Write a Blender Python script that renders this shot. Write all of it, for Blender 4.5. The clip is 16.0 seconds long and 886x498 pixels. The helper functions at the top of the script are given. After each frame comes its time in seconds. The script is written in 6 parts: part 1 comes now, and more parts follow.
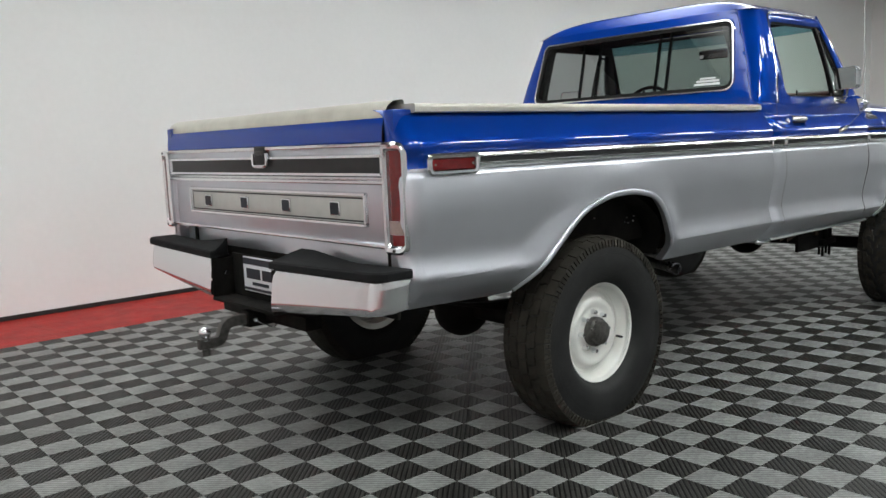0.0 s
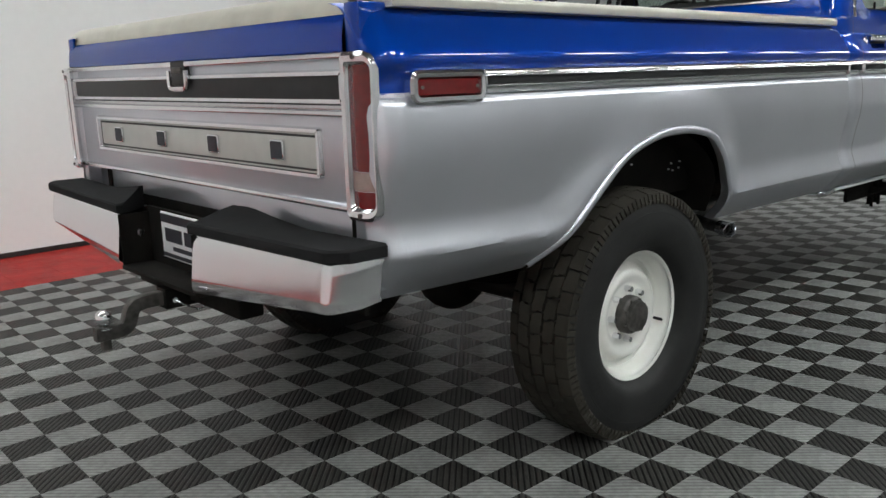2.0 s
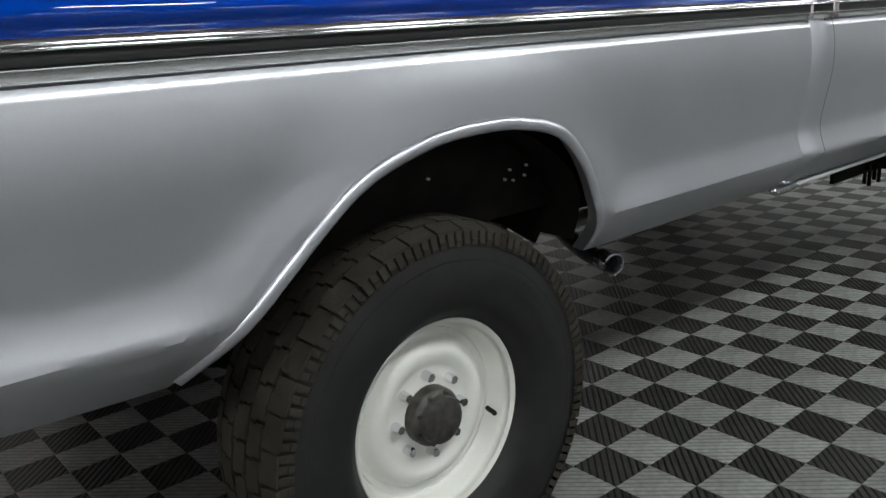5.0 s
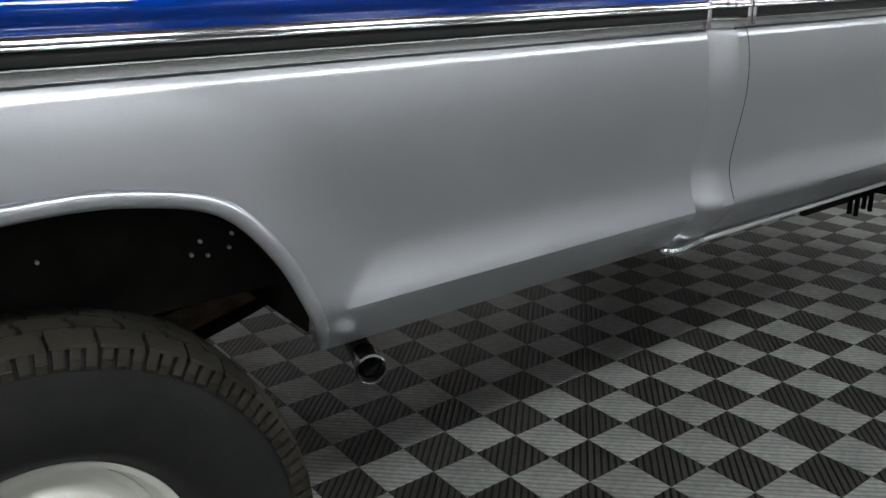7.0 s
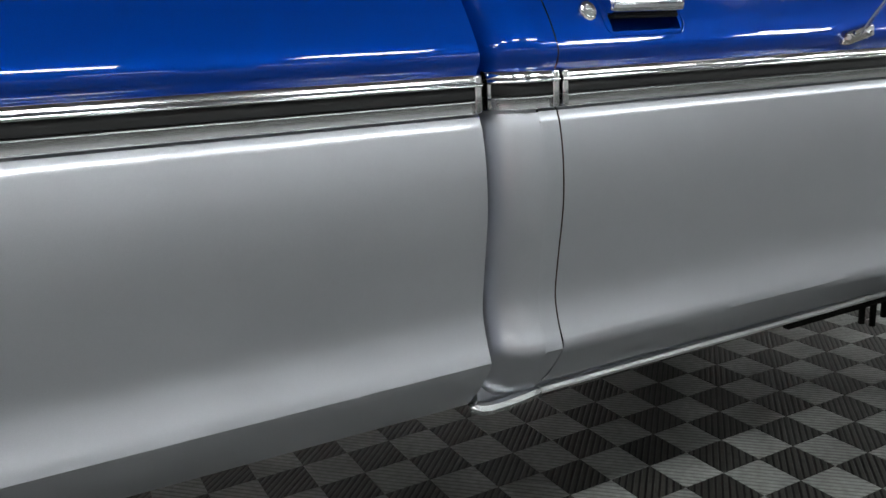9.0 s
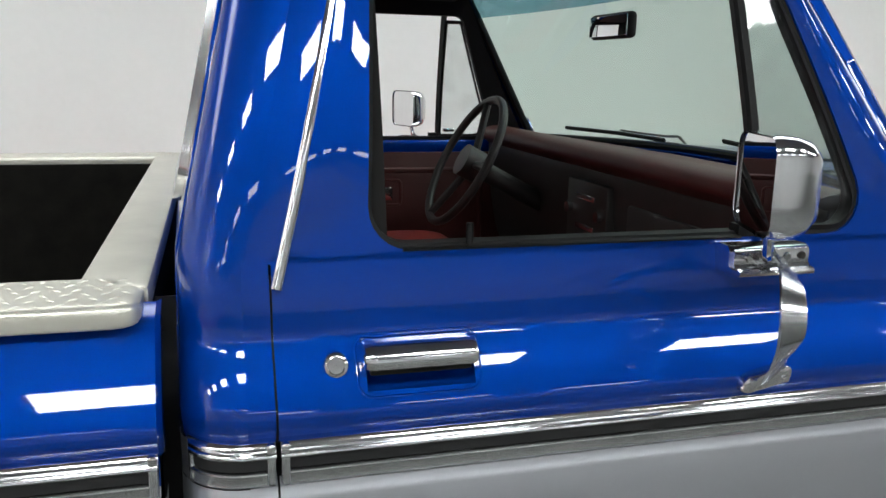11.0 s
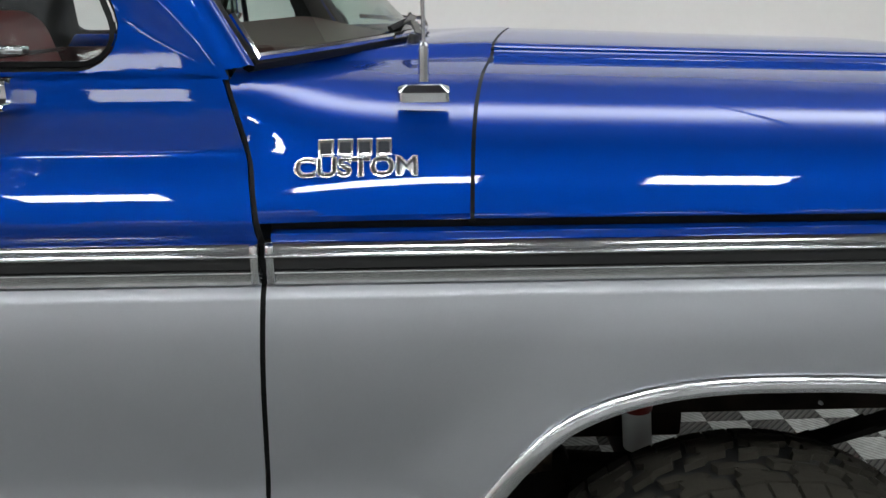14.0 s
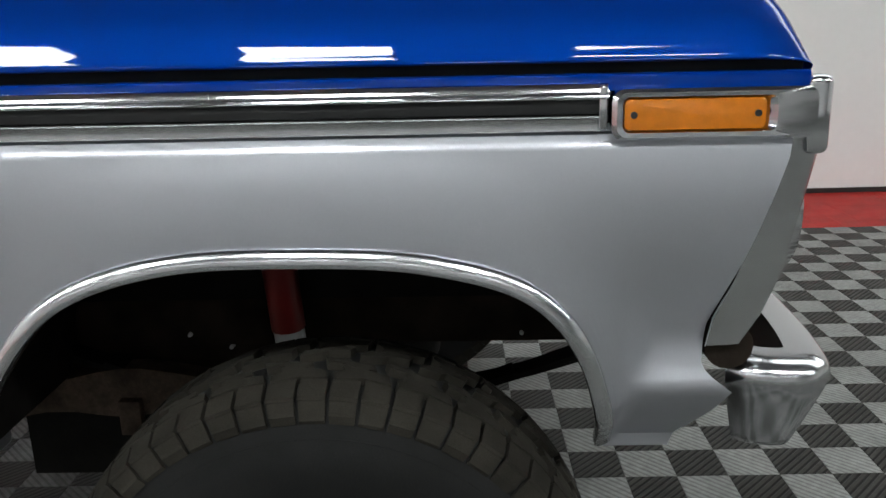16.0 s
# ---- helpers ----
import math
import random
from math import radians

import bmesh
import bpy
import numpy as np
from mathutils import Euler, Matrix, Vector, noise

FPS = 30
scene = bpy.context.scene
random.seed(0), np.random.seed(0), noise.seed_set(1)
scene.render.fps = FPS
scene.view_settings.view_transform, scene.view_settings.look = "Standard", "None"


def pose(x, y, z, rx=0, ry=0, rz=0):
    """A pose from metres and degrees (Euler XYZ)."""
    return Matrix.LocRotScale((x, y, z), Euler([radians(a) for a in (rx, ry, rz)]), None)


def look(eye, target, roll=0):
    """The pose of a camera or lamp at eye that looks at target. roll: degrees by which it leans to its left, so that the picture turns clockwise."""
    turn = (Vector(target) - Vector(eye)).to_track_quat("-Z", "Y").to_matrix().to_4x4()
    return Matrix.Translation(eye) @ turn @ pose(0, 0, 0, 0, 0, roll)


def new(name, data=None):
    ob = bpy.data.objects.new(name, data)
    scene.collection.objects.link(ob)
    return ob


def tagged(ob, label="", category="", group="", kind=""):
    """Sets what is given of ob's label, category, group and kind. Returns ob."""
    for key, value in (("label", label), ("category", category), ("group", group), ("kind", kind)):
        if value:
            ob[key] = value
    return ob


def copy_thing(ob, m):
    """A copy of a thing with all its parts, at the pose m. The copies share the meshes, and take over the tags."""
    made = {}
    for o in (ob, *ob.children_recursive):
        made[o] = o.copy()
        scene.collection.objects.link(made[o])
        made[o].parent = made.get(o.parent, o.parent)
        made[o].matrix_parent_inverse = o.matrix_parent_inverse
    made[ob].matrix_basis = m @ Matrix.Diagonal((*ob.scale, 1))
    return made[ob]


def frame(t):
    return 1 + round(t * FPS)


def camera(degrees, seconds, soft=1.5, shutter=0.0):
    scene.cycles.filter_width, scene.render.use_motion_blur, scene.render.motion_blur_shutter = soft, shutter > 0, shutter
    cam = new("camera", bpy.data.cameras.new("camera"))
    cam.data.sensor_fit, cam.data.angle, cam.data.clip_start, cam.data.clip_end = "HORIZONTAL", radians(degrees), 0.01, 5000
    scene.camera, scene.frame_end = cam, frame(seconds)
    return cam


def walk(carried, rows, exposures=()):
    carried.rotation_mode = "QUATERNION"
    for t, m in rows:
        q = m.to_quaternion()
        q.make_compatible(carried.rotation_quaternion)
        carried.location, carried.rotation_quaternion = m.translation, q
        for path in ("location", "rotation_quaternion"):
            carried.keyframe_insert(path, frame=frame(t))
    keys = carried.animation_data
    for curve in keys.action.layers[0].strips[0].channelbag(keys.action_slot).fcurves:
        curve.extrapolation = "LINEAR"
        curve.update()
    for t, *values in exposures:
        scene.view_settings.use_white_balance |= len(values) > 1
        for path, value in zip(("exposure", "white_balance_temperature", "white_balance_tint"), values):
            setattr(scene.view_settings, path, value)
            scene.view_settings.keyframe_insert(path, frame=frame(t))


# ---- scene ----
cam = camera(56.8, 16.0)
PATH = [
    (0, (-2.786, -3.172, 1.271), (-1.489, -1.674, 1.005), -2.4),
    (0.5, (-2.65, -2.954, 1.257), (-1.317, -1.494, 0.953), -2.1),
    (1, (-2.498, -2.776, 1.229), (-1.17, -1.318, 0.898), -1.8),
    (1.5, (-2.331, -2.64, 1.237), (-1.037, -1.162, 0.86), -1.6),
    (2, (-2.193, -2.463, 1.223), (-0.885, -1.012, 0.794), -1.7),
    (2.5, (-2.049, -2.291, 1.208), (-0.707, -0.888, 0.731), -2.0),
    (3, (-1.841, -2.258, 1.207), (-0.535, -0.831, 0.696), -2.2),
    (3.5, (-1.604, -2.235, 1.214), (-0.328, -0.79, 0.68), -2.3),
    (4, (-1.378, -2.17, 1.203), (-0.082, -0.745, 0.666), -2.7),
    (4.5, (-1.13, -2.122, 1.2), (0.167, -0.699, 0.657), -2.8),
    (4.7, (-1.051, -2.16, 1.204), (0.221, -0.713, 0.669), -3.2),
    (6.8, (-0.115, -2.106, 1.271), (1.012, -0.579, 0.639), -1.9),
    (7, (-0.034, -2.103, 1.268), (1.079, -0.565, 0.638), -1.6),
    (7.5, (0.158, -2.083, 1.253), (1.24, -0.519, 0.633), -1.6),
    (8, (0.388, -2.013, 1.243), (1.461, -0.446, 0.618), -1.9),
    (8.5, (0.619, -2.035, 1.24), (1.618, -0.405, 0.65), -2.8),
    (9, (0.836, -2.065, 1.256), (1.736, -0.347, 0.767), -3.0),
    (9.2, (0.905, -2.041, 1.318), (1.773, -0.309, 0.829), -2.4),
    (9.5, (1.009, -2.004, 1.406), (1.835, -0.252, 0.909), -1.6),
    (9.7, (1.092, -1.969, 1.464), (1.881, -0.199, 0.968), -0.9),
    (11.8, (1.847, -1.979, 1.683), (2.236, -0.059, 1.279), 0.8),
    (12, (1.936, -1.986, 1.676), (2.29, -0.061, 1.263), 0.8),
    (12.5, (2.194, -2.03, 1.649), (2.439, -0.094, 1.211), 0.1),
    (13, (2.407, -2.036, 1.611), (2.647, -0.112, 1.118), -0.1),
    (13.5, (2.653, -2.022, 1.54), (2.842, -0.1, 1.018), -0.2),
    (14, (2.92, -2.073, 1.508), (2.984, -0.157, 0.936), -0.7),
    (14.5, (3.164, -2.09, 1.45), (3.111, -0.177, 0.869), -1.0),
    (15, (3.322, -2.089, 1.391), (3.276, -0.174, 0.816), -1.1),
    (15.5, (3.471, -2.041, 1.352), (3.453, -0.132, 0.757), -1.5),
    (16, (3.678, -2.04, 1.273), (3.638, -0.113, 0.739), -1.6),
]
walk(cam, [(t, look(eye, target, roll)) for t, eye, target, roll in PATH],
     [(0, 0.22), (2, 0.10), (4.5, 0.08), (8.5, 0.06), (9.5, 0.26), (10.5, 0.32), (12, 0.32), (13, 0.26), (14.5, 0.10), (16, 0.0)])

# ---------------------------------------------------------------- light
world = bpy.data.worlds.new("room_world")
scene.world = world
world.use_nodes = True
world.node_tree.nodes["Background"].inputs[0].default_value = (0.9, 0.95, 1.0, 1)
world.node_tree.nodes["Background"].inputs[1].default_value = 0.02
LAMP_POWER = 34.0
PANEL_POWER = 5.4
FAR_POWER = 9.0


# ---------------------------------------------------------------- materials
def material(name, base, rough=0.5, metal=0.0, coat=0.0, coat_rough=0.03, spec=0.5, noise_scale=0.0, amount=0.0,
             bump=0.0, bump_scale=200.0, transmission=0.0, emit=None, fine=0.0, fine_scale=600.0, rough_var=0.0, coat_ior=1.5):
    m = bpy.data.materials.new(name)
    m.use_nodes = True
    nt = m.node_tree
    b = nt.nodes["Principled BSDF"]
    b.inputs["Base Color"].default_value = (*base, 1)
    b.inputs["Roughness"].default_value = rough
    b.inputs["Metallic"].default_value = metal
    b.inputs["Coat Weight"].default_value = coat
    b.inputs["Coat Roughness"].default_value = coat_rough
    b.inputs["Specular IOR Level"].default_value = spec
    b.inputs["Transmission Weight"].default_value = transmission
    b.inputs["Coat IOR"].default_value = coat_ior
    if emit:
        b.inputs["Emission Color"].default_value = (*emit[0], 1)
        b.inputs["Emission Strength"].default_value = emit[1]
    if noise_scale or fine or bump or rough_var:
        co = nt.nodes.new("ShaderNodeTexCoord")
    if (noise_scale and amount) or fine:
        col = b.inputs["Base Color"]
        last = None
        for sc, am in ((noise_scale, amount), (fine_scale, fine)):
            if not (am and sc):
                continue
            n = nt.nodes.new("ShaderNodeTexNoise")
            n.inputs["Scale"].default_value = sc
            n.inputs["Detail"].default_value = 5
            nt.links.new(co.outputs["Object"], n.inputs["Vector"])
            mp = nt.nodes.new("ShaderNodeMapRange")
            mp.inputs["From Min"].default_value, mp.inputs["From Max"].default_value = 0.3, 0.7
            mp.inputs["To Min"].default_value, mp.inputs["To Max"].default_value = 1 - am, 1 + am
            nt.links.new(n.outputs["Fac"], mp.inputs["Value"])
            mul = nt.nodes.new("ShaderNodeVectorMath")
            mul.operation = "SCALE"
            mul.inputs[0].default_value = base
            if last:
                nt.links.new(last, mul.inputs[0])
            nt.links.new(mp.outputs["Result"], mul.inputs["Scale"])
            last = mul.outputs["Vector"]
        nt.links.new(last, col)
    if rough_var:
        n = nt.nodes.new("ShaderNodeTexNoise")
        n.inputs["Scale"].default_value = noise_scale or 8.0
        n.inputs["Detail"].default_value = 6
        nt.links.new(co.outputs["Object"], n.inputs["Vector"])
        mp = nt.nodes.new("ShaderNodeMapRange")
        mp.inputs["To Min"].default_value, mp.inputs["To Max"].default_value = max(0.0, rough - rough_var), rough + rough_var
        nt.links.new(n.outputs["Fac"], mp.inputs["Value"])
        nt.links.new(mp.outputs["Result"], b.inputs["Roughness"])
    if bump:
        n = nt.nodes.new("ShaderNodeTexNoise")
        n.inputs["Scale"].default_value = bump_scale
        n.inputs["Detail"].default_value = 4
        nt.links.new(co.outputs["Object"], n.inputs["Vector"])
        bp = nt.nodes.new("ShaderNodeBump")
        bp.inputs["Strength"].default_value = bump
        bp.inputs["Distance"].default_value = 0.002
        nt.links.new(n.outputs["Fac"], bp.inputs["Height"])
        nt.links.new(bp.outputs["Normal"], b.inputs["Normal"])
        if coat:
            nt.links.new(bp.outputs["Normal"], b.inputs["Coat Normal"])
    return m


BLUE = material("blue_paint", (0.0002, 0.038, 0.30), 0.42, 0.40, 1.0, 0.02, spec=0.0, coat_ior=1.44, bump=0.015, bump_scale=7.0, noise_scale=3.0, amount=0.05, fine=0.06, fine_scale=900)
SILVER = material("silver_paint", (0.605, 0.616, 0.668), 0.33, 0.86, 0.15, 0.16, noise_scale=4.0, amount=0.03, fine=0.06, fine_scale=1200)
CHROME = material("chrome", (0.76, 0.77, 0.79), 0.13, 1.0, rough_var=0.05, noise_scale=25.0)
MIRROR_CHROME = material("mirror_chrome", (0.76, 0.77, 0.79), 0.11, 1.0, rough_var=0.03, noise_scale=12.0, bump=0.02, bump_scale=5.0)
WORN_CHROME = material("worn_chrome", (0.68, 0.69, 0.71), 0.20, 1.0, rough_var=0.06, noise_scale=15.0)
SATIN = material("satin_aluminium", (0.86, 0.87, 0.88), 0.42, 1.0, noise_scale=30, amount=0.05)
ALU = material("brushed_aluminium", (0.62, 0.63, 0.64), 0.25, 1.0, noise_scale=30, amount=0.05)
BLACK = material("black_rubber_trim", (0.012, 0.012, 0.013), 0.5, noise_scale=30, amount=0.2)
SEAL = material("window_seal", (0.008, 0.008, 0.0085), 0.6, spec=0.2)
TYRE = material("tyre_rubber", (0.014, 0.014, 0.0142), 0.58, spec=0.3, noise_scale=14, amount=0.25, bump=0.25, bump_scale=300, fine=0.15)
TREAD = material("tread_rubber", (0.032, 0.0288, 0.0235), 0.85, spec=0.2, noise_scale=9, amount=0.35, bump=0.4, bump_scale=200, fine=0.2)
WHITE_RIM = material("white_wheel_enamel", (0.80, 0.80, 0.76), 0.28, 0, 0.5, noise_scale=12, amount=0.04)
HUB = material("oily_hub_steel", (0.09, 0.085, 0.08), 0.45, 0.7, noise_scale=40, amount=0.4, bump=0.3)
UNDER = material("undercarriage_black", (0.009, 0.008, 0.007), 0.75, spec=0.15, noise_scale=15, amount=0.4, bump=0.4)
RUST = material("rusty_frame", (0.022, 0.016, 0.012), 0.8, spec=0.15, noise_scale=12, amount=0.5, bump=0.5)
BROWN = material("brown_rust", (0.085, 0.062, 0.048), 0.85, spec=0.15, noise_scale=18, amount=0.45, bump=0.5, fine=0.2, fine_scale=120)
RED_LENS = material("red_lens", (0.13, 0.003, 0.004), 0.15, 0, 0.3, bump=0.12, bump_scale=350, noise_scale=60, amount=0.15)
CLEAR_LENS = material("clear_lens", (0.30, 0.22, 0.20), 0.15, 0, 0.5, noise_scale=60, amount=0.1)
AMBER = material("amber_lens", (0.75, 0.22, 0.012), 0.14, 0, 0.6, bump=0.2, bump_scale=350, noise_scale=60, amount=0.1)
CREAM = material("cream_diamond_plate", (0.62, 0.60, 0.53), 0.33, 0.45, noise_scale=12, amount=0.08)
PAD = material("black_step_pad", (0.010, 0.010, 0.011), 0.8, spec=0.2, bump=0.8, bump_scale=500, noise_scale=10, amount=0.25)
RED_VINYL = material("red_vinyl", (0.24, 0.020, 0.016), 0.45, noise_scale=6, amount=0.12, bump=0.3, bump_scale=500)
DARK_RED = material("dark_red_panel", (0.05, 0.007, 0.006), 0.5, noise_scale=6, amount=0.15, bump=0.2, bump_scale=400)
DASH = material("dash_black", (0.014, 0.012, 0.012), 0.5, noise_scale=20, amount=0.2)
CLOTH = material("cab_lining", (0.015, 0.014, 0.014), 0.9, noise_scale=30, amount=0.2)
MIRROR = material("mirror_glass", (0.85, 0.86, 0.87), 0.01, 1.0)
PLATE = material("plate_white", (0.75, 0.76, 0.78), 0.4, noise_scale=20, amount=0.03)
INK = material("plate_ink", (0.01, 0.012, 0.02), 0.5)
RED_SHOCK = material("red_shock", (0.19, 0.010, 0.008), 0.4, noise_scale=20, amount=0.15)
PALE = material("pale_boot", (0.6, 0.6, 0.6), 0.5)
BADGE = material("badge_silver", (0.72, 0.72, 0.72), 0.2, 0.9)
GREYFACE = material("letter_panel_silver", (0.50, 0.50, 0.475), 0.4, 0.3, noise_scale=20, amount=0.04)


def glass(name, tint, mix, smudge=0.0):
    """Thin pane: mostly clear, with a clean reflection; smudge lays a patchy film on it."""
    m = bpy.data.materials.new(name)
    m.use_nodes = True
    nt = m.node_tree
    nt.nodes.remove(nt.nodes["Principled BSDF"])
    out = nt.nodes["Material Output"]
    tr = nt.nodes.new("ShaderNodeBsdfTransparent")
    tr.inputs[0].default_value = (*tint, 1)
    gl = nt.nodes.new("ShaderNodeBsdfGlossy")
    gl.inputs["Roughness"].default_value = 0.01
    lw = nt.nodes.new("ShaderNodeLayerWeight")
    lw.inputs["Blend"].default_value = 0.5
    pw = nt.nodes.new("ShaderNodeMath")
    pw.operation = "POWER"
    pw.inputs[1].default_value = 5.0
    nt.links.new(lw.outputs["Facing"], pw.inputs[0])
    fr = nt.nodes.new("ShaderNodeMath")
    fr.operation = "MULTIPLY_ADD"
    fr.inputs[1].default_value, fr.inputs[2].default_value = 0.9, mix
    nt.links.new(pw.outputs[0], fr.inputs[0])
    mx = nt.nodes.new("ShaderNodeMixShader")
    nt.links.new(fr.outputs[0], mx.inputs[0])
    nt.links.new(tr.outputs[0], mx.inputs[1])
    nt.links.new(gl.outputs[0], mx.inputs[2])
    last = mx.outputs[0]
    if smudge:
        co = nt.nodes.new("ShaderNodeTexCoord")
        no = nt.nodes.new("ShaderNodeTexNoise")
        no.inputs["Scale"].default_value, no.inputs["Detail"].default_value, no.inputs["Distortion"].default_value = 9.0, 5.0, 1.2
        nt.links.new(co.outputs["Object"], no.inputs["Vector"])
        mr = nt.nodes.new("ShaderNodeMapRange")
        mr.inputs["From Min"].default_value, mr.inputs["From Max"].default_value = 0.42, 0.75
        mr.inputs["To Min"].default_value, mr.inputs["To Max"].default_value = 0.01, smudge
        nt.links.new(no.outputs["Fac"], mr.inputs["Value"])
        film = nt.nodes.new("ShaderNodeBsdfDiffuse")
        film.inputs[0].default_value = (0.55, 0.57, 0.6, 1)
        mx2 = nt.nodes.new("ShaderNodeMixShader")
        nt.links.new(mr.outputs["Result"], mx2.inputs[0])
        nt.links.new(last, mx2.inputs[1])
        nt.links.new(film.outputs[0], mx2.inputs[2])
        last = mx2.outputs[0]
    nt.links.new(last, out.inputs[0])
    return m


DIRTY_GLASS = glass("smudged_glass", (0.80, 0.84, 0.83), 0.035, 0.16)
SMOKE = glass("smoked_rear_glass", (0.30, 0.32, 0.32), 0.05)
TINT = glass("blue_tint_band", (0.30, 0.52, 0.62), 0.04)
SHIELD = glass("tinted_windshield", (0.70, 0.84, 0.78), 0.05)


def tile_material(name, base, side, groove_shade, relief):
    """Ribbed plastic tile: ribs run along one diagonal, about 19 mm apart."""
    m = material(name, base, 0.46, spec=0.17, noise_scale=5.5, amount=0.20, fine=0.18, fine_scale=45)
    nt = m.node_tree
    b = nt.nodes["Principled BSDF"]

    def math_node(op, x, y=None):
        n = nt.nodes.new("ShaderNodeMath")
        n.operation = op
        for i, v in enumerate((x, y)):
            if v is None:
                continue
            if isinstance(v, (int, float)):
                n.inputs[i].default_value = v
            else:
                nt.links.new(v, n.inputs[i])
        return n.outputs[0]
    co = nt.nodes.new("ShaderNodeTexCoord")
    dot = nt.nodes.new("ShaderNodeVectorMath")
    dot.operation = "DOT_PRODUCT"
    k = 2 * math.pi / 0.0189 / math.sqrt(2)
    dot.inputs[1].default_value = (k, side * k, 0)
    nt.links.new(co.outputs["Object"], dot.inputs[0])
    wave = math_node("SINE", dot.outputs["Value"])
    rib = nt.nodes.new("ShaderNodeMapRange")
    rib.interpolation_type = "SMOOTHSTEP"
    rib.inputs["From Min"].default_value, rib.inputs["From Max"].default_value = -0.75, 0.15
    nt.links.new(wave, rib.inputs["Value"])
    bp = nt.nodes.new("ShaderNodeBump")
    bp.inputs["Strength"].default_value = relief
    bp.inputs["Distance"].default_value = 0.004
    nt.links.new(rib.outputs["Result"], bp.inputs["Height"])
    nt.links.new(bp.outputs["Normal"], b.inputs["Normal"])
    # shade in the grooves between the ribs, multiplied into the base colour
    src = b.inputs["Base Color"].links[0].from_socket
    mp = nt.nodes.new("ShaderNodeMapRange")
    mp.inputs["To Min"].default_value, mp.inputs["To Max"].default_value = groove_shade, 1.1
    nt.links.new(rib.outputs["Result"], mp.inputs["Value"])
    inf = nt.nodes.new("ShaderNodeObjectInfo")
    mr = nt.nodes.new("ShaderNodeMapRange")
    mr.inputs["To Min"].default_value, mr.inputs["To Max"].default_value = 0.86, 1.12
    nt.links.new(inf.outputs["Random"], mr.inputs["Value"])
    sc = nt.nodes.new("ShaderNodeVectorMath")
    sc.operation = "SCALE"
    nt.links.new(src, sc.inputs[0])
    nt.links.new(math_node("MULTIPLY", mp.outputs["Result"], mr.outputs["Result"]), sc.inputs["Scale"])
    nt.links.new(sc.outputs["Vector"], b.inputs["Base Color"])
    return m


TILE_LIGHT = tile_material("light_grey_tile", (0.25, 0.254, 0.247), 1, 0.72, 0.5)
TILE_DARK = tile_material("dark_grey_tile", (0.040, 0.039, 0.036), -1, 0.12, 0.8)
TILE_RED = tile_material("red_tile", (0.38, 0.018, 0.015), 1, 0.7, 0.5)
WALL = material("white_wall_paint", (0.85, 0.85, 0.84), 0.7, noise_scale=0.7, amount=0.02, bump=0.15, bump_scale=60, fine=0.01, fine_scale=20)
WALL_GREY = material("grey_wall_paint", (0.76, 0.76, 0.76), 0.8, noise_scale=0.8, amount=0.06, bump=0.15, bump_scale=60)
CEIL = material("dark_ceiling_deck", (0.16, 0.16, 0.165), 0.8, noise_scale=1.5, amount=0.03)
BASEB = material("dark_baseboard", (0.02, 0.02, 0.02), 0.5, noise_scale=5, amount=0.2)
LIGHT = material("lamp_diffuser", (0.9, 0.9, 0.9), 0.5, emit=((0.95, 1.0, 0.985), LAMP_POWER))
SOFT_LIGHT = material("soft_fill_glow", (0.9, 0.9, 0.9), 0.5, emit=((0.95, 1.0, 0.985), PANEL_POWER))
nodes, links = SOFT_LIGHT.node_tree.nodes, SOFT_LIGHT.node_tree.links
# added panels: emission fades from their middle, to keep their reflections soft
where, split, away, fade = (nodes.new("ShaderNode" + k) for k in ("TexCoord", "SeparateXYZ", "Math", "MapRange"))
away.operation = "ABSOLUTE"
fade.interpolation_type = "SMOOTHERSTEP"
fade.inputs["From Min"].default_value, fade.inputs["From Max"].default_value = 0.0, 1.0
fade.inputs["To Min"].default_value, fade.inputs["To Max"].default_value = PANEL_POWER, 0.15
links.new(where.outputs["Object"], split.inputs[0])
links.new(split.outputs["Y"], away.inputs[0])
links.new(away.outputs[0], fade.inputs["Value"])
links.new(fade.outputs["Result"], nodes["Principled BSDF"].inputs["Emission Strength"])
# far row, set dimmer only to balance the brightness
FAR_LIGHT = material("far_diffuser", (0.9, 0.9, 0.9), 0.5, emit=((0.95, 1.0, 0.985), FAR_POWER))
HOUSING = material("lamp_housing", (0.75, 0.75, 0.75), 0.4, noise_scale=5, amount=0.03)


# ---------------------------------------------------------------- mesh helpers
def part(name, bm, mat, parent=None, label="", smooth=True, rake=False, weld=True):
    if weld:
        bmesh.ops.remove_doubles(bm, verts=bm.verts, dist=1e-5)
    if rake:
        for v in bm.verts:
            v.co.z -= RAKE * v.co.x
    me = bpy.data.meshes.new(name)
    bm.to_mesh(me)
    bm.free()
    me.materials.append(mat)
    if smooth:
        me.polygons.foreach_set("use_smooth", [True] * len(me.polygons))
        me.set_sharp_from_angle(angle=radians(smooth if smooth is not True else 35))
    ob = new(name, me)
    ob.parent = parent
    if label:
        ob["label"] = label
    return ob


def body(name, bm, mat, parent, label="", smooth=True):
    if name in ("bed_side", "upper_side", "rear_post", "rear_post_top", "rail_cap"):
        for v in bm.verts:
            if v.co.y > 0.5:
                v.co.y += 0.052 * max(0.0, min(1.0, (-0.55 - v.co.x) / 0.4))
    return part(name, bm, mat, parent, label, smooth, rake=True)


RAKE = 0.006


def BM():
    return bmesh.new()


